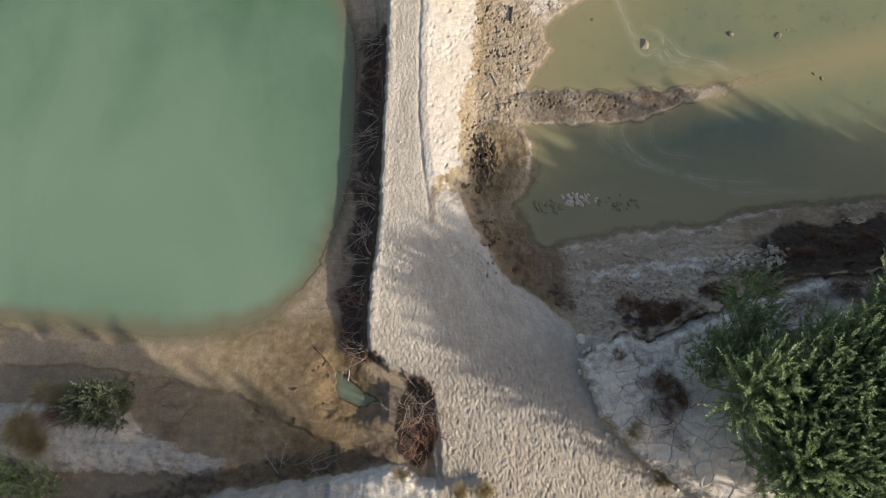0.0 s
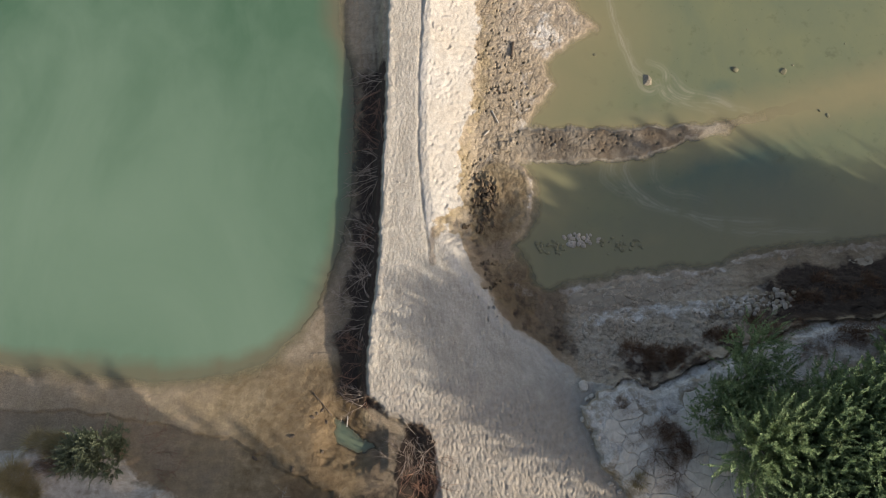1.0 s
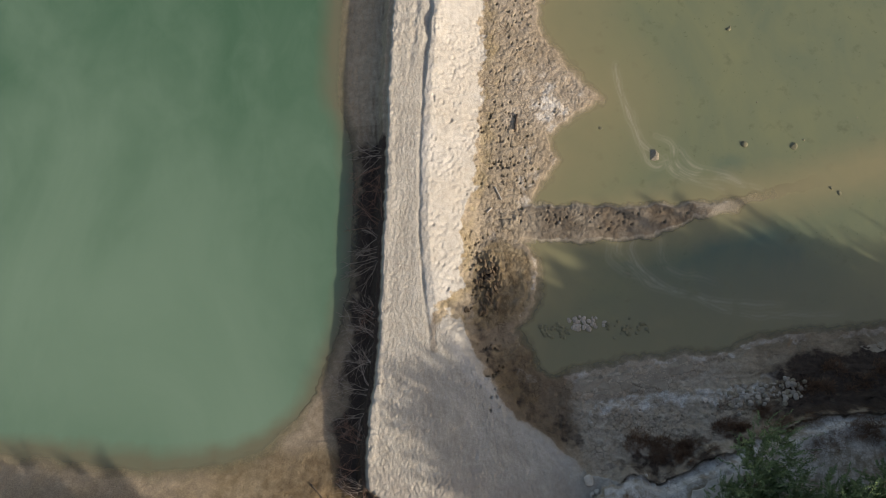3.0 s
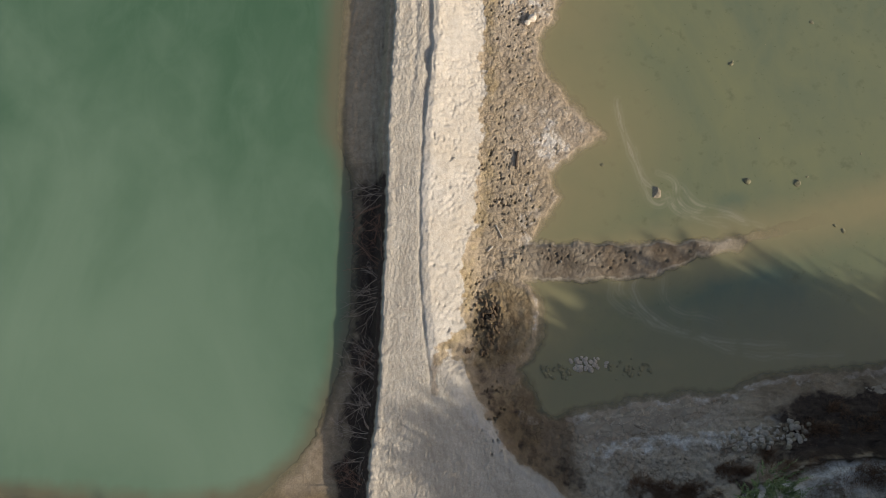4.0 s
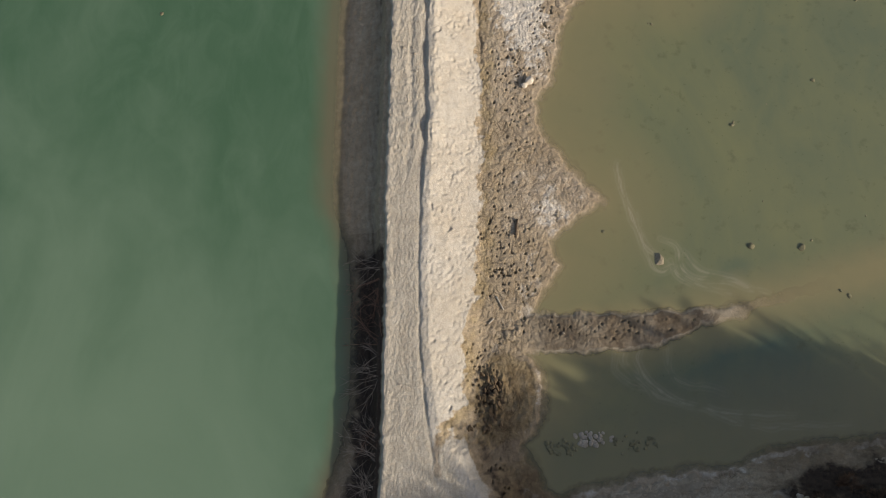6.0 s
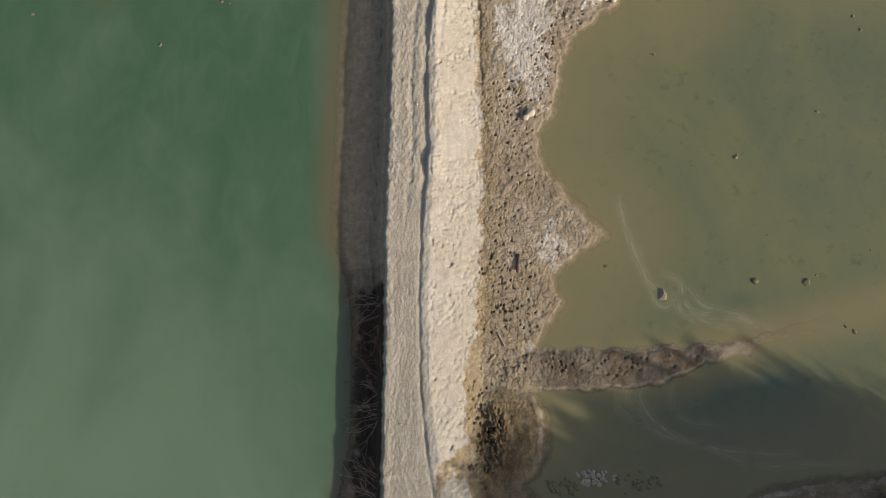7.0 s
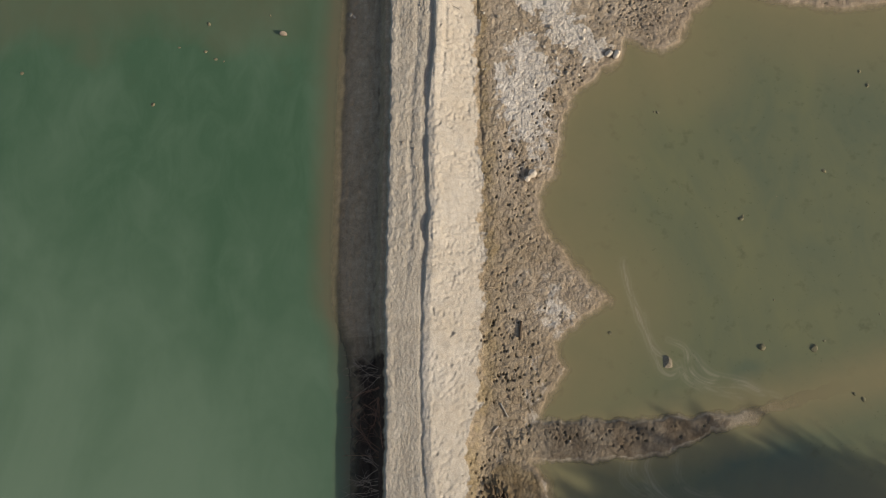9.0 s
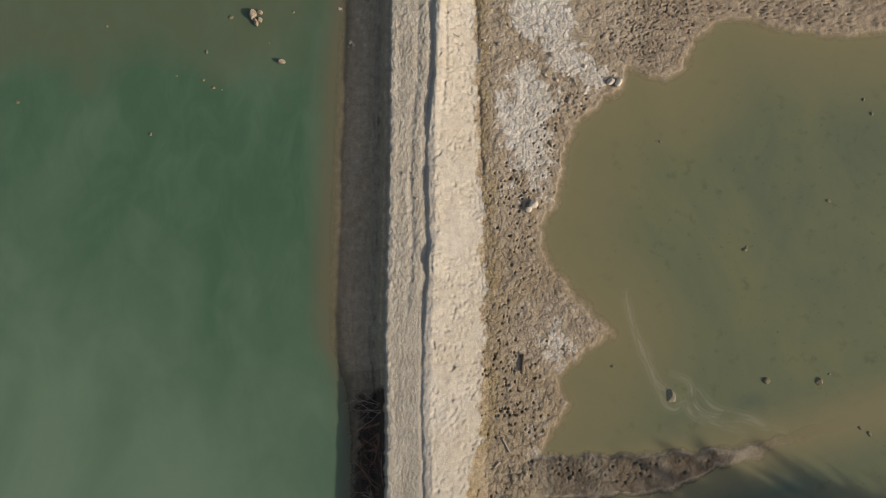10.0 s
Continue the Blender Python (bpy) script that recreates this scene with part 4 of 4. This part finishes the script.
for i, (k, x, y, turn, size) in enumerate(PLACES):
    m = pose(x, y, ground_z(x, y), 0, 0, turn)
    ob = copy_thing(TREES[k], m)
    ob.scale = (size, size, size * (1.16 if y < -5 else 1.04 if x < 13.2 else 1.08 if k < 2 else 1.12))
    tagged(ob, group="trees on the bank")
for t in TREES:
    for o in (*t.children_recursive, t):
        bpy.data.objects.remove(o)


# ---------------------------------------------------------------- shrubs and grass
def make_dead_shrub(seed, size, stems, way, material, label, spread=0.7, twigs=7, cap=0.0):
    """Bare stems that fork into thin twigs."""
    rng = random.Random(seed)
    shrub = thing("dead_shrub", pose(0, 0, 0), label, "dead shrub", "dead shrubs along the ditch")
    for k in range(stems):
        v, f = [], []
        d = Vector(way).normalized() + Vector((rng.gauss(0, spread), rng.gauss(0, spread), rng.uniform(0.0, 0.3)))
        root = Vector((rng.gauss(0, 0.12), rng.gauss(0, 0.18), -0.05))
        length = size * rng.uniform(0.7, 1.35)
        pts, _ = crooked(rng, root, d, length, 0.16, 7)
        for p in pts:
            p.z = min(p.z, 0.03 + cap * p.x) if cap else p.z
        r = 0.017 * rng.uniform(0.6, 1.1)
        tube(v, f, pts, [r * (1 - 0.11 * i) for i in range(8)], 4)
        for _ in range(twigs):
            j = rng.randint(2, 6)
            dd = (pts[j + 1] - pts[j]).normalized() + Vector((rng.gauss(0, 0.6), rng.gauss(0, 0.6), rng.gauss(0.1, 0.4)))
            q, _ = crooked(rng, pts[j], dd, length * rng.uniform(0.25, 0.5), 0.22, 4)
            for p in q:
                p.z = min(p.z, 0.08 + cap * p.x) if cap else p.z
            tube(v, f, q, [r * 0.55, r * 0.45, r * 0.36, r * 0.28, r * 0.2], 3)
        part("branch", mesh_of("branch", v, f, material), shrub)
    return shrub


def place(ob, x, y, turn=0.0, size=1.0, up=0.0):
    ob.matrix_world = pose(x, y, ground_z(x, y) + up, 0, 0, turn) @ Matrix.Scale(size, 4)
    return ob


for i, (x, y, size, w, mat) in enumerate([
        (-2.85, 18.9, 1.25, (-0.8, -0.1, -0.22), 0), (-2.95, 18.2, 1.2, (-0.4, -0.8, -0.22), 1), (-3.0, 15.5, 1.3, (-0.7, 0.5, -0.22), 1),
        (-3.0, 14.6, 1.0, (-0.9, -0.1, -0.22), 0), (-3.05, 13.7, 1.2, (-0.9, -0.2, -0.22), 0), (-3.05, 12.0, 1.4, (-0.2, -0.8, -0.22), 1),
        (-3.15, 10.6, 1.2, (-0.9, 0.3, -0.22), 0), (-3.2, 9.3, 1.3, (-0.9, 0.2, -0.22), 0), (-3.3, 8.2, 1.4, (-1.0, 0.0, -0.22), 0),
        (-3.35, 7.2, 1.3, (-1.0, -0.3, -0.22), 0), (-3.4, 6.0, 1.2, (-0.8, 0.4, -0.22), 1), (-3.4, 5.0, 1.3, (-0.8, -0.3, -0.22), 1),
        (-3.3, 4.0, 1.1, (-0.9, 0.1, -0.22), 0), (-3.2, 17.0, 0.9, (-0.6, 0.3, -0.22), 1), (-3.2, 11.3, 1.0, (-0.7, 0.5, -0.22), 0)]):
    place(make_dead_shrub(100 + i, 1.25 * size, 6, w, (TWIG, REDTWIG)[mat], ("bare pale dead shrub hanging over the shaded ditch", "bare reddish brown shrub rooted in the dike's flank")[mat], 0.36, 8, 0.55), float(np.interp(y, DY, DL)) - 0.22, y)
for i, (x, y, size, w, mat) in enumerate([(-1.1, 2.2, 1.5, (0.2, -0.5, 0.6), 0), (-0.9, 1.2, 1.6, (0.2, -0.7, 0.6), 1), (-0.6, 0.6, 1.5, (0.1, -0.6, 0.7), 1),
                                          (-1.5, 1.6, 1.3, (-0.9, 0.2, 0.5), 0), (-0.8, -0.1, 1.3, (0.0, -0.2, 0.9), 1), (-0.4, 1.8, 1.3, (0.6, 0.2, 0.8), 0)]):
    place(make_dead_shrub(140 + i, size, 9, w, (TWIG, REDTWIG)[mat], "dense tangle of bare twigs filling the hollow", 0.8, 9), x, y)
for i, (x, y, size, turn) in enumerate([(-5.6, -1.0, 1.5, 10), (-6.6, -1.1, 1.2, 40), (-12.6, 1.9, 1.9, -30), (-12.2, 1.2, 1.7, -60), (-13.0, 2.3, 1.6, 20)]):
    place(make_dead_shrub(170 + i, size, 5, (0.9, 0.1, 0.15), (DRIFT if i < 2 else REDTWIG), "tangle of dry fallen stems on the mud bank", 0.5), x, y, turn)


def make_tuft(seed, blades, high, wide, material, name, label, category, droop=0.5):
    rng = random.Random(seed)
    v, f = [], []
    for _ in range(blades):
        a, r = rng.uniform(0, 2 * math.pi), wide * math.sqrt(rng.random()) * 0.55
        p = Vector((r * math.cos(a), r * math.sin(a), -0.04))
        d = Vector((math.cos(a) * droop * 0.6, math.sin(a) * droop * 0.6, 1)) + Vector((rng.gauss(0, 0.9), rng.gauss(0, 0.9), 0))
        d.normalize()
        h = high * rng.uniform(0.5, 1.1)
        side = d.orthogonal().normalized() * 0.0045
        mid = p + d * h * 0.55
        tip = p + d * h + Vector((math.cos(a), math.sin(a), -0.35)) * h * 0.25
        b = len(v)
        v += [tuple(p - side), tuple(p + side), tuple(mid + side * 0.8), tuple(mid - side * 0.8), tuple(tip)]
        f += [(b, b + 1, b + 2, b + 3), (b + 3, b + 2, b + 4)]
    return tagged(new(name, mesh_of(name, v, f, material, False)), label, category)


TUFTS = [("grass_tuft", STRAW, -16.7, 2.0, 0.65, 1.1), ("grass_tuft", STRAW, -15.9, 2.0, 0.6, 0.9), ("grass_tuft", STRAW, -17.5, 0.7, 0.65, 1.1), ("grass_tuft", STRAW, -16.8, 0.1, 0.7, 0.7),
         ("grass_tuft", STRAW, 1.9, -1.75, 0.45, 0.4), ("grass_tuft", STRAW, 0.9, -1.8, 0.4, 0.35), ("grass_tuft", STRAW, -1.6, -1.2, 0.5, 0.4), ("grass_tuft", STRAW, -6.3, -0.9, 0.5, 0.25),
         ("grass_tuft", STRAW, 8.0, 0.6, 0.4, 0.4), ("grass_tuft", STRAW, 9.2, -1.3, 0.4, 0.5), ("brown_brush", BRUSH, -15.9, 1.2, 0.6, 0.8)]
_b = random.Random(17)
for cx, cy, sx, sy, n in [(9.5, 1.8, 0.48, 0.80, 46), (7.7, 3.5, 0.28, 0.12, 3), (9.9, 5.5, 0.9, 0.22, 26), (8.2, 6.0, 0.5, 0.2, 7), (12.4, 6.5, 0.9, 0.2, 16),
                          (17.3, 6.3, 1.0, 0.30, 22), (16.0, 8.0, 0.8, 0.3, 12), (18.4, 8.8, 1.0, 0.35, 14), (13.6, 7.0, 0.8, 0.2, 8), (-15.8, 1.2, 0.35, 0.25, 7)]:
    for _ in range(n):
        TUFTS.append(("brown_brush", BRUSH, _b.gauss(cx, sx), _b.gauss(cy, sy), _b.uniform(0.16, 0.38), _b.uniform(0.3, 0.7)))
for i, (name, mat, x, y, high, wide) in enumerate(TUFTS):
    lab = "clump of dry straw-coloured grass" if mat is STRAW else "low clump of dry dark brown brush"
    place(make_tuft(200 + i, int((1500 if mat is STRAW else 520) * wide), high, wide, mat, name, lab, "grass" if mat is STRAW else "brush", 0.7), x, y, 37.0 * i)

BUSH = make_tree(31, 1.3, 0.75, 200, 46, "rounded grey green bush on the sandy knoll", SAGE, leaf_len=0.15, name="bush", reach=0.45)
for x, y, turn, size in [(-14.5, 1.7, 0, 1.15), (-13.9, 1.35, 120, 0.95), (-15.2, 1.75, 240, 0.7), (-13.6, 2.0, 60, 0.7)]:
    ob = copy_thing(BUSH, pose(x, y, ground_z(x, y), 0, 0, turn))
    ob.scale = (size, size, size)
for i, (x, y, size) in enumerate([(-17.6, -1.3, 1.1), (-16.7, -2.0, 1.0), (-18.6, -0.9, 0.9)]):
    place(make_tree(41 + i, 2.0, 0.8, 90, 56, "pale green feathery shrub below the knoll", PALELEAF, leaf_len=0.15, name="bush", reach=0.6), x, y, 60.0 * i, size)
for o in (*BUSH.children_recursive, BUSH):
    bpy.data.objects.remove(o)


# ---------------------------------------------------------------- stones, rubble and driftwood
def stone(seed, x, y, sx, sy, sz, material, label, turn=0.0, sunk=0.35, name="stone", group=""):
    ob = new(name, rock_mesh(name, seed, (sx, sy, sz), material))
    ob.matrix_world = pose(x, y, max(ground_z(x, y), WATER - 0.25) + sz * (1 - 2 * sunk), 0, 0, turn)
    return tagged(ob, label, "stone", group)


stone(11, 4.36, 27.80, 0.30, 0.22, 0.22, CHALK, "angular pale boulder on the cracked mud", 35, 0.2, "boulder")
stone(2, 4.16, 27.60, 0.19, 0.16, 0.15, CHALK, "small pale stone leaning on the boulder", 0, 0.25)
stone(3, 8.77, 33.70, 0.26, 0.18, 0.20, CHALK, "pale boulder at the tip of the white point", 60, 0.2, "boulder")
stone(4, 8.42, 33.76, 0.22, 0.18, 0.17, CHALK, "pale boulder at the tip of the white point", 10, 0.25, "boulder")
stone(5, 6.06, 4.45, 0.25, 0.27, 0.20, CHALK, "loose chalky white block beside the ledge", 20, 0.3, "boulder")
stone(6, 9.93, 19.0, 0.32, 0.36, 0.26, MUDSTONE, "muddy stone breaking the pond's surface", 15, 0.2)
for i, (x, y, r) in enumerate([(14.16, 19.5, 0.20), (16.4, 19.38, 0.20), (18.25, 17.1, 0.13), (17.9, 17.35, 0.10), (13.87, 25.4, 0.14), (13.95, 25.55, 0.08), (10.5, 30.7, 0.10), (10.35, 30.75, 0.08),
                               (20.27, 32.45, 0.10), (20.56, 31.73, 0.11), (17.94, 27.54, 0.12), (7.47, 20.33, 0.10), (11.2, 27.0, 0.05), (15.6, 26.4, 0.05), (14.9, 21.6, 0.06), (16.9, 19.7, 0.08), (19.5, 20.8, 0.06)]):
    stone(20 + i, x, y, r, r * 0.85, r * 0.6, SILTSTONE, "silt covered stone in the shallow pond", 50 * i, 0.0 if r > 0.09 else 0.1, group="stones in the pond").location.z = WATER + (0.0 if r > 0.09 else -0.01)
for i, (x, y, sx, sy, sz, pale) in enumerate([(-8.75, 37.95, 0.20, 0.34, 0.28, 1), (-8.62, 37.55, 0.13, 0.24, 0.2, 1), (-8.42, 37.7, 0.13, 0.18, 0.16, 1), (-8.45, 38.1, 0.14, 0.18, 0.14, 1), (-7.34, 35.43, 0.13, 0.24, 0.18, 1), (-9.86, 37.87, 0.15, 0.15, 0.1, 0),
                                              (-10.99, 36.1, 0.13, 0.13, 0.1, 0), (-15.95, 37.65, 0.1, 0.1, 0.1, 0), (-13.53, 31.98, 0.12, 0.14, 0.1, 0), (-11.08, 34.63, 0.11, 0.11, 0.1, 0), (-10.6, 34.2, 0.12, 0.1, 0.1, 0),
                                              (-20.0, 33.8, 0.12, 0.12, 0.1, 0), (-7.98, 36.44, 0.09, 0.09, 0.08, 0), (-6.82, 38.05, 0.11, 0.11, 0.1, 0), (-12.4, 34.9, 0.09, 0.09, 0.08, 0), (-10.2, 34.1, 0.08, 0.08, 0.07, 0)]):
    stone(60 + i, x, y, sx, sy, sz, LAKESTONE if pale else SILTSTONE, "pale rock standing out of the green lake" if pale else "silt covered stone just breaking the lake", 20 * i, 0, group="stones in the lake").location.z = WATER + (0.06 if pale else -0.035)
for i, (x, y, r) in enumerate([(-4.0, 36.3, 0.12), (-3.85, 36.15, 0.10), (-4.1, 36.1, 0.07), (-4.5, 38.15, 0.14), (-4.7, 38.4, 0.12)]):
    stone(90 + i, x, y, r, r * 1.2, r * 0.8, STONE, "small stone on the strip of shore", 30 * i, 0.25, group="stones on the shore")
_r = random.Random(5)
for i in range(46):
    t = _r.random()
    x, y = 3.4 + 4.8 * t + _r.gauss(0, 0.45), 35.8 - 2.6 * t + _r.gauss(0, 0.75)
    r = 0.035 + 0.09 * _r.random() ** 2.2
    if ground_z(x, y) > WATER:
        stone(300 + i, x, y, r, r * _r.uniform(0.7, 1.2), r * 0.7, CHALK if i % 3 else STONE, "small pale stone on the salt crusted mud", _r.uniform(0, 180), 0.3, group="stones on the white point")
for i in range(34):
    x, y = 5.9 + _r.gauss(0, 0.35), 24.5 + _r.gauss(0, 4.5)
    x = x if ground_z(x, y) > WATER + 0.01 else x - 2.2
    r = 0.03 + 0.06 * _r.random() ** 2
    if ground_z(x, y) > WATER + 0.01:
        stone(380 + i, x, y, r, r * 1.1, r * 0.7, MUDSTONE if i % 3 else STONE, "pebble on the cracked mud", _r.uniform(0, 180), 0.3, group="pebbles on the mud")
for i in range(110):
    x = _r.uniform(12.2, 15.5)
    y = 7.75 + (x - 12.3) * 0.15 + _r.gauss(0, 0.24)
    r = _r.uniform(0.06, 0.17)
    stone(450 + i, x, y, r, r * _r.uniform(0.6, 1.0), r * 0.6, STONE if i % 3 else MUDSTONE, "angular lump in a strip of pale rubble", _r.uniform(0, 180), 0.25, "rubble_stone", "rubble on the bank")
for i in range(40):
    x = _r.uniform(7.0, 12.0)
    y = 6.5 + (x - 7) * 0.15 + _r.gauss(0, 0.35)
    r = _r.uniform(0.04, 0.10)
    stone(540 + i, x, y, r, r * 0.8, r * 0.6, MUDSLAB, "crumbled lump of dry mud", _r.uniform(0, 180), 0.25, "clod", "clods on the bank")
for i in range(44):
    x, y = 6.35 + _r.gauss(0, 0.42), 11.12 + _r.gauss(0, 0.18)
    r = _r.uniform(0.05, 0.15)
    stone(600 + i, x, y, r, r * 0.9, r * 0.5, STONE, "chalky lump in a low heap at the pond's edge", _r.uniform(0, 180), 0.25, "rubble_stone", "pale heap in the pond").location.z = WATER + 0.05 - 0.10 * abs(x - 6.35)
for i in range(70):
    x, y = 2.15 + _r.gauss(0, 0.28), 13.0 + _r.gauss(0, 0.75)
    if i > 52:
        x, y = 1.0 + 1.3 * _r.random(), 11.7 + _r.gauss(0, 0.22)
    r = _r.uniform(0.05, 0.13)
    stone(1000 + i, x, y, r * 0.75, r * 1.3, r * 0.9, CLOD, "dark brown clod of churned mud", 20 + _r.gauss(0, 25), 0.2, "clod", "clods by the churned mud")
for i in range(60):
    x, y = _r.choice((_r.uniform(4.3, 5.7), _r.uniform(7.3, 9.4))), 10.85 + _r.gauss(0, 0.2)
    r = _r.uniform(0.05, 0.13)
    stone(640 + i, x, y, r, r * 0.9, r * 0.7, SILTSTONE, "silt covered lump in the shallows", _r.uniform(0, 180), 0.0, "rubble_stone", "lumps in the shallows").location.z = WATER - 0.01
for i in range(40):
    k = _r.randint(1, 8)
    (ax, ay), (bx, by), t = PLATEAU[k], PLATEAU[k + 1], _r.random()
    x, y = ax + (bx - ax) * t + _r.gauss(0, 0.10), ay + (by - ay) * t + _r.gauss(0, 0.10)
    r = 0.04 + 0.09 * _r.random() ** 2
    stone(700 + i, x, y, r, r * _r.uniform(0.7, 1.1), r * 0.7, CHALK, "chalky crumb broken off the ledge's rim", _r.uniform(0, 180), 0.25, group="crumbs along the ledge")


def driftwood(seed, x, y, length, radius, turn, material, label, name="log"):
    rng = random.Random(seed)
    v, f = [], []
    pts, _ = crooked(rng, (-length / 2, 0, radius * 0.6), (1, 0, 0.02), length, 0.05, 6)
    for p in pts:
        p.z = radius * 0.6
    tube(v, f, pts, [radius * (1 - 0.05 * i + 0.1 * rng.random()) for i in range(7)], 8)
    return tagged(place(new(name, mesh_of(name, v, f, material)), x, y, turn, up=0.02), label, "wood")


driftwood(1, 3.5, 20.6, 0.75, 0.07, 84, BARK, "dark weathered log lying on the mud")
driftwood(2, 2.62, 17.1, 0.70, 0.035, -62, DRIFT, "bleached white stick on the mud", "stick")
driftwood(3, 2.2, 16.3, 0.35, 0.04, 40, DRIFT, "short bleached piece of wood on the mud", "stick")
driftwood(4, -5.1, 3.75, 1.3, 0.03, -50, BARK, "thin dark waterlogged branch by the pool", "stick")
driftwood(6, 1.0, 36.2, 0.75, 0.012, -30, BARK, "thin dry twig on the pale sand", "stick")
driftwood(7, -4.0, 3.05, 0.5, 0.03, 85, DRIFT, "pale broken stake beside the small pool", "stick")
for i, (x, y) in enumerate([(-5.3, 3.35), (-5.1, 3.5), (-6.2, 1.05), (-5.0, 1.75), (-5.5, 3.2), (-6.3, 2.4), (-4.9, 3.0), (-4.2, 2.3), (-7.9, 1.5)]):
    stone(760 + i, x, y, 0.09 + 0.04 * (i % 3), 0.08, 0.06, BARK, "dark clod of mud on the flat", 40 * i, 0.3, "clod", "dark clods on the flat")
stone(790, -2.6, 8.3, 0.12, 0.06, 0.05, CHALK, "small white slab on the track's rim", 10, 0.2)
stone(791, 0.6, 20.4, 0.09, 0.08, 0.06, CHALK, "white stone on the pale sand slope", 10, 0.2)
stone(792, -1.8, 13.5, 0.06, 0.05, 0.05, CHALK, "white pebble on the track", 10, 0.2)
for i in range(26):
    y = _r.uniform(24, 38)
    x = np.interp(y, [p[0] for p in RUT], [p[1] for p in RUT]) + _r.gauss(-0.3, 0.5)
    r = 0.03 + 0.05 * _r.random() ** 2
    stone(800 + i, x, y, r, r, r * 0.7, CHALK if i % 2 else STONE, "pebble on the rutted track", _r.uniform(0, 180), 0.25, group="pebbles on the track")


# ---------------------------------------------------------------- cracked slabs
def cell(seeds, i):
    """The corners of the cell round a seed."""
    sx, sy = seeds[i]
    poly = [(sx - 2, sy - 2), (sx + 2, sy - 2), (sx + 2, sy + 2), (sx - 2, sy + 2)]
    near = sorted(range(len(seeds)), key=lambda j: (seeds[j][0] - sx) ** 2 + (seeds[j][1] - sy) ** 2)[1:16]
    for j in near:
        nx, ny = seeds[j][0] - sx, seeds[j][1] - sy
        mx, my = sx + nx / 2, sy + ny / 2
        cut = []
        for (ax, ay), (bx, by) in zip(poly, poly[1:] + poly[:1]):
            da, db = (ax - mx) * nx + (ay - my) * ny, (bx - mx) * nx + (by - my) * ny
            if da <= 0:
                cut.append((ax, ay))
            if (da < 0) != (db < 0) and da != db:
                t = da / (da - db)
                cut.append((ax + (bx - ax) * t, ay + (by - ay) * t))
        poly = cut
        if len(poly) < 3:
            return []
    return poly


def slabs(seed, box, size, wanted, material, name, gap, proud, squash=1.0):
    rng = random.Random(seed)
    x0, y0, x1, y1 = box
    seeds, y = [], y0
    while y < y1:
        x = x0
        while x < x1:
            seeds.append((x + rng.uniform(0, size), (y + rng.uniform(0, size * squash)) / squash))
            x += size
        y += size * squash
    for i, (sx, sy) in enumerate(seeds):
        if not wanted(sx, sy * squash):
            continue
        corners = [(px, py * squash) for px, py in cell(seeds, i)]
        if len(corners) < 3:
            continue
        poly = []
        for (ax, ay), (bx, by) in zip(corners, corners[1:] + corners[:1]):
            q = np.arange(4) / 4
            ex, ey = ax + (bx - ax) * q, ay + (by - ay) * q
            wx, wy = 0.13 * size * fbm(ex, ey, 0.35 * size, 2), 0.13 * size * fbm(ex + 30, ey, 0.35 * size, 2)
            poly += list(zip((ex + wx).tolist(), (ey + wy).tolist()))
        cx, cy = sum(p[0] for p in poly) / len(poly), sum(p[1] for p in poly) / len(poly)
        zc = ground_z(cx, cy)
        heights = [ground_z(*p) for p in poly]
        if max(heights) - min(heights) > 0.22:
            continue
        lift = proud * rng.uniform(0.4, 1.0)
        v, f, n = [], [], len(poly)
        for inset, up in ((gap * 0.6, -0.10), (gap * 0.6, lift * 0.3), (gap * 1.5 + 0.02, lift)):
            for px, py in poly:
                d = math.hypot(px - cx, py - cy) or 1.0
                k = max(0.2, 1 - inset / d)
                qx, qy = cx + (px - cx) * k, cy + (py - cy) * k
                v.append((qx - cx, qy - cy, ground_z(qx, qy) + up - zc))
        for r in (0, 1):
            for a in range(n):
                b = (a + 1) % n
                f.append((r * n + a, r * n + b, (r + 1) * n + b, (r + 1) * n + a))
        v.append((0, 0, lift + 0.01))
        f += [(2 * n + a, 2 * n + (a + 1) % n, 3 * n) for a in range(n)]
        ob = part(name, mesh_of(name, v, f, material, False), ground)
        ob.location = (cx, cy, zc)


def rim_of(x, y):
    d = float(inside(np.array([x]), np.array([y]), PLATEAU)[0])
    return d > 0.10 and x < 12.2


def shelf_of(x, y):
    d = -float(inside(np.array([x]), np.array([y]), POND_SHORE)[0])
    return 0.25 < d < 1.45 and x > 5.2


slabs(1, (5.3, -3.2, 12.5, 5.5), 0.80, rim_of, CHALK, "slab", 0.016, 0.045)
slabs(2, (5.0, 6.5, 21.0, 10.8), 1.05, shelf_of, MUDSLAB, "mud_slab", 0.02, 0.018, 0.5)
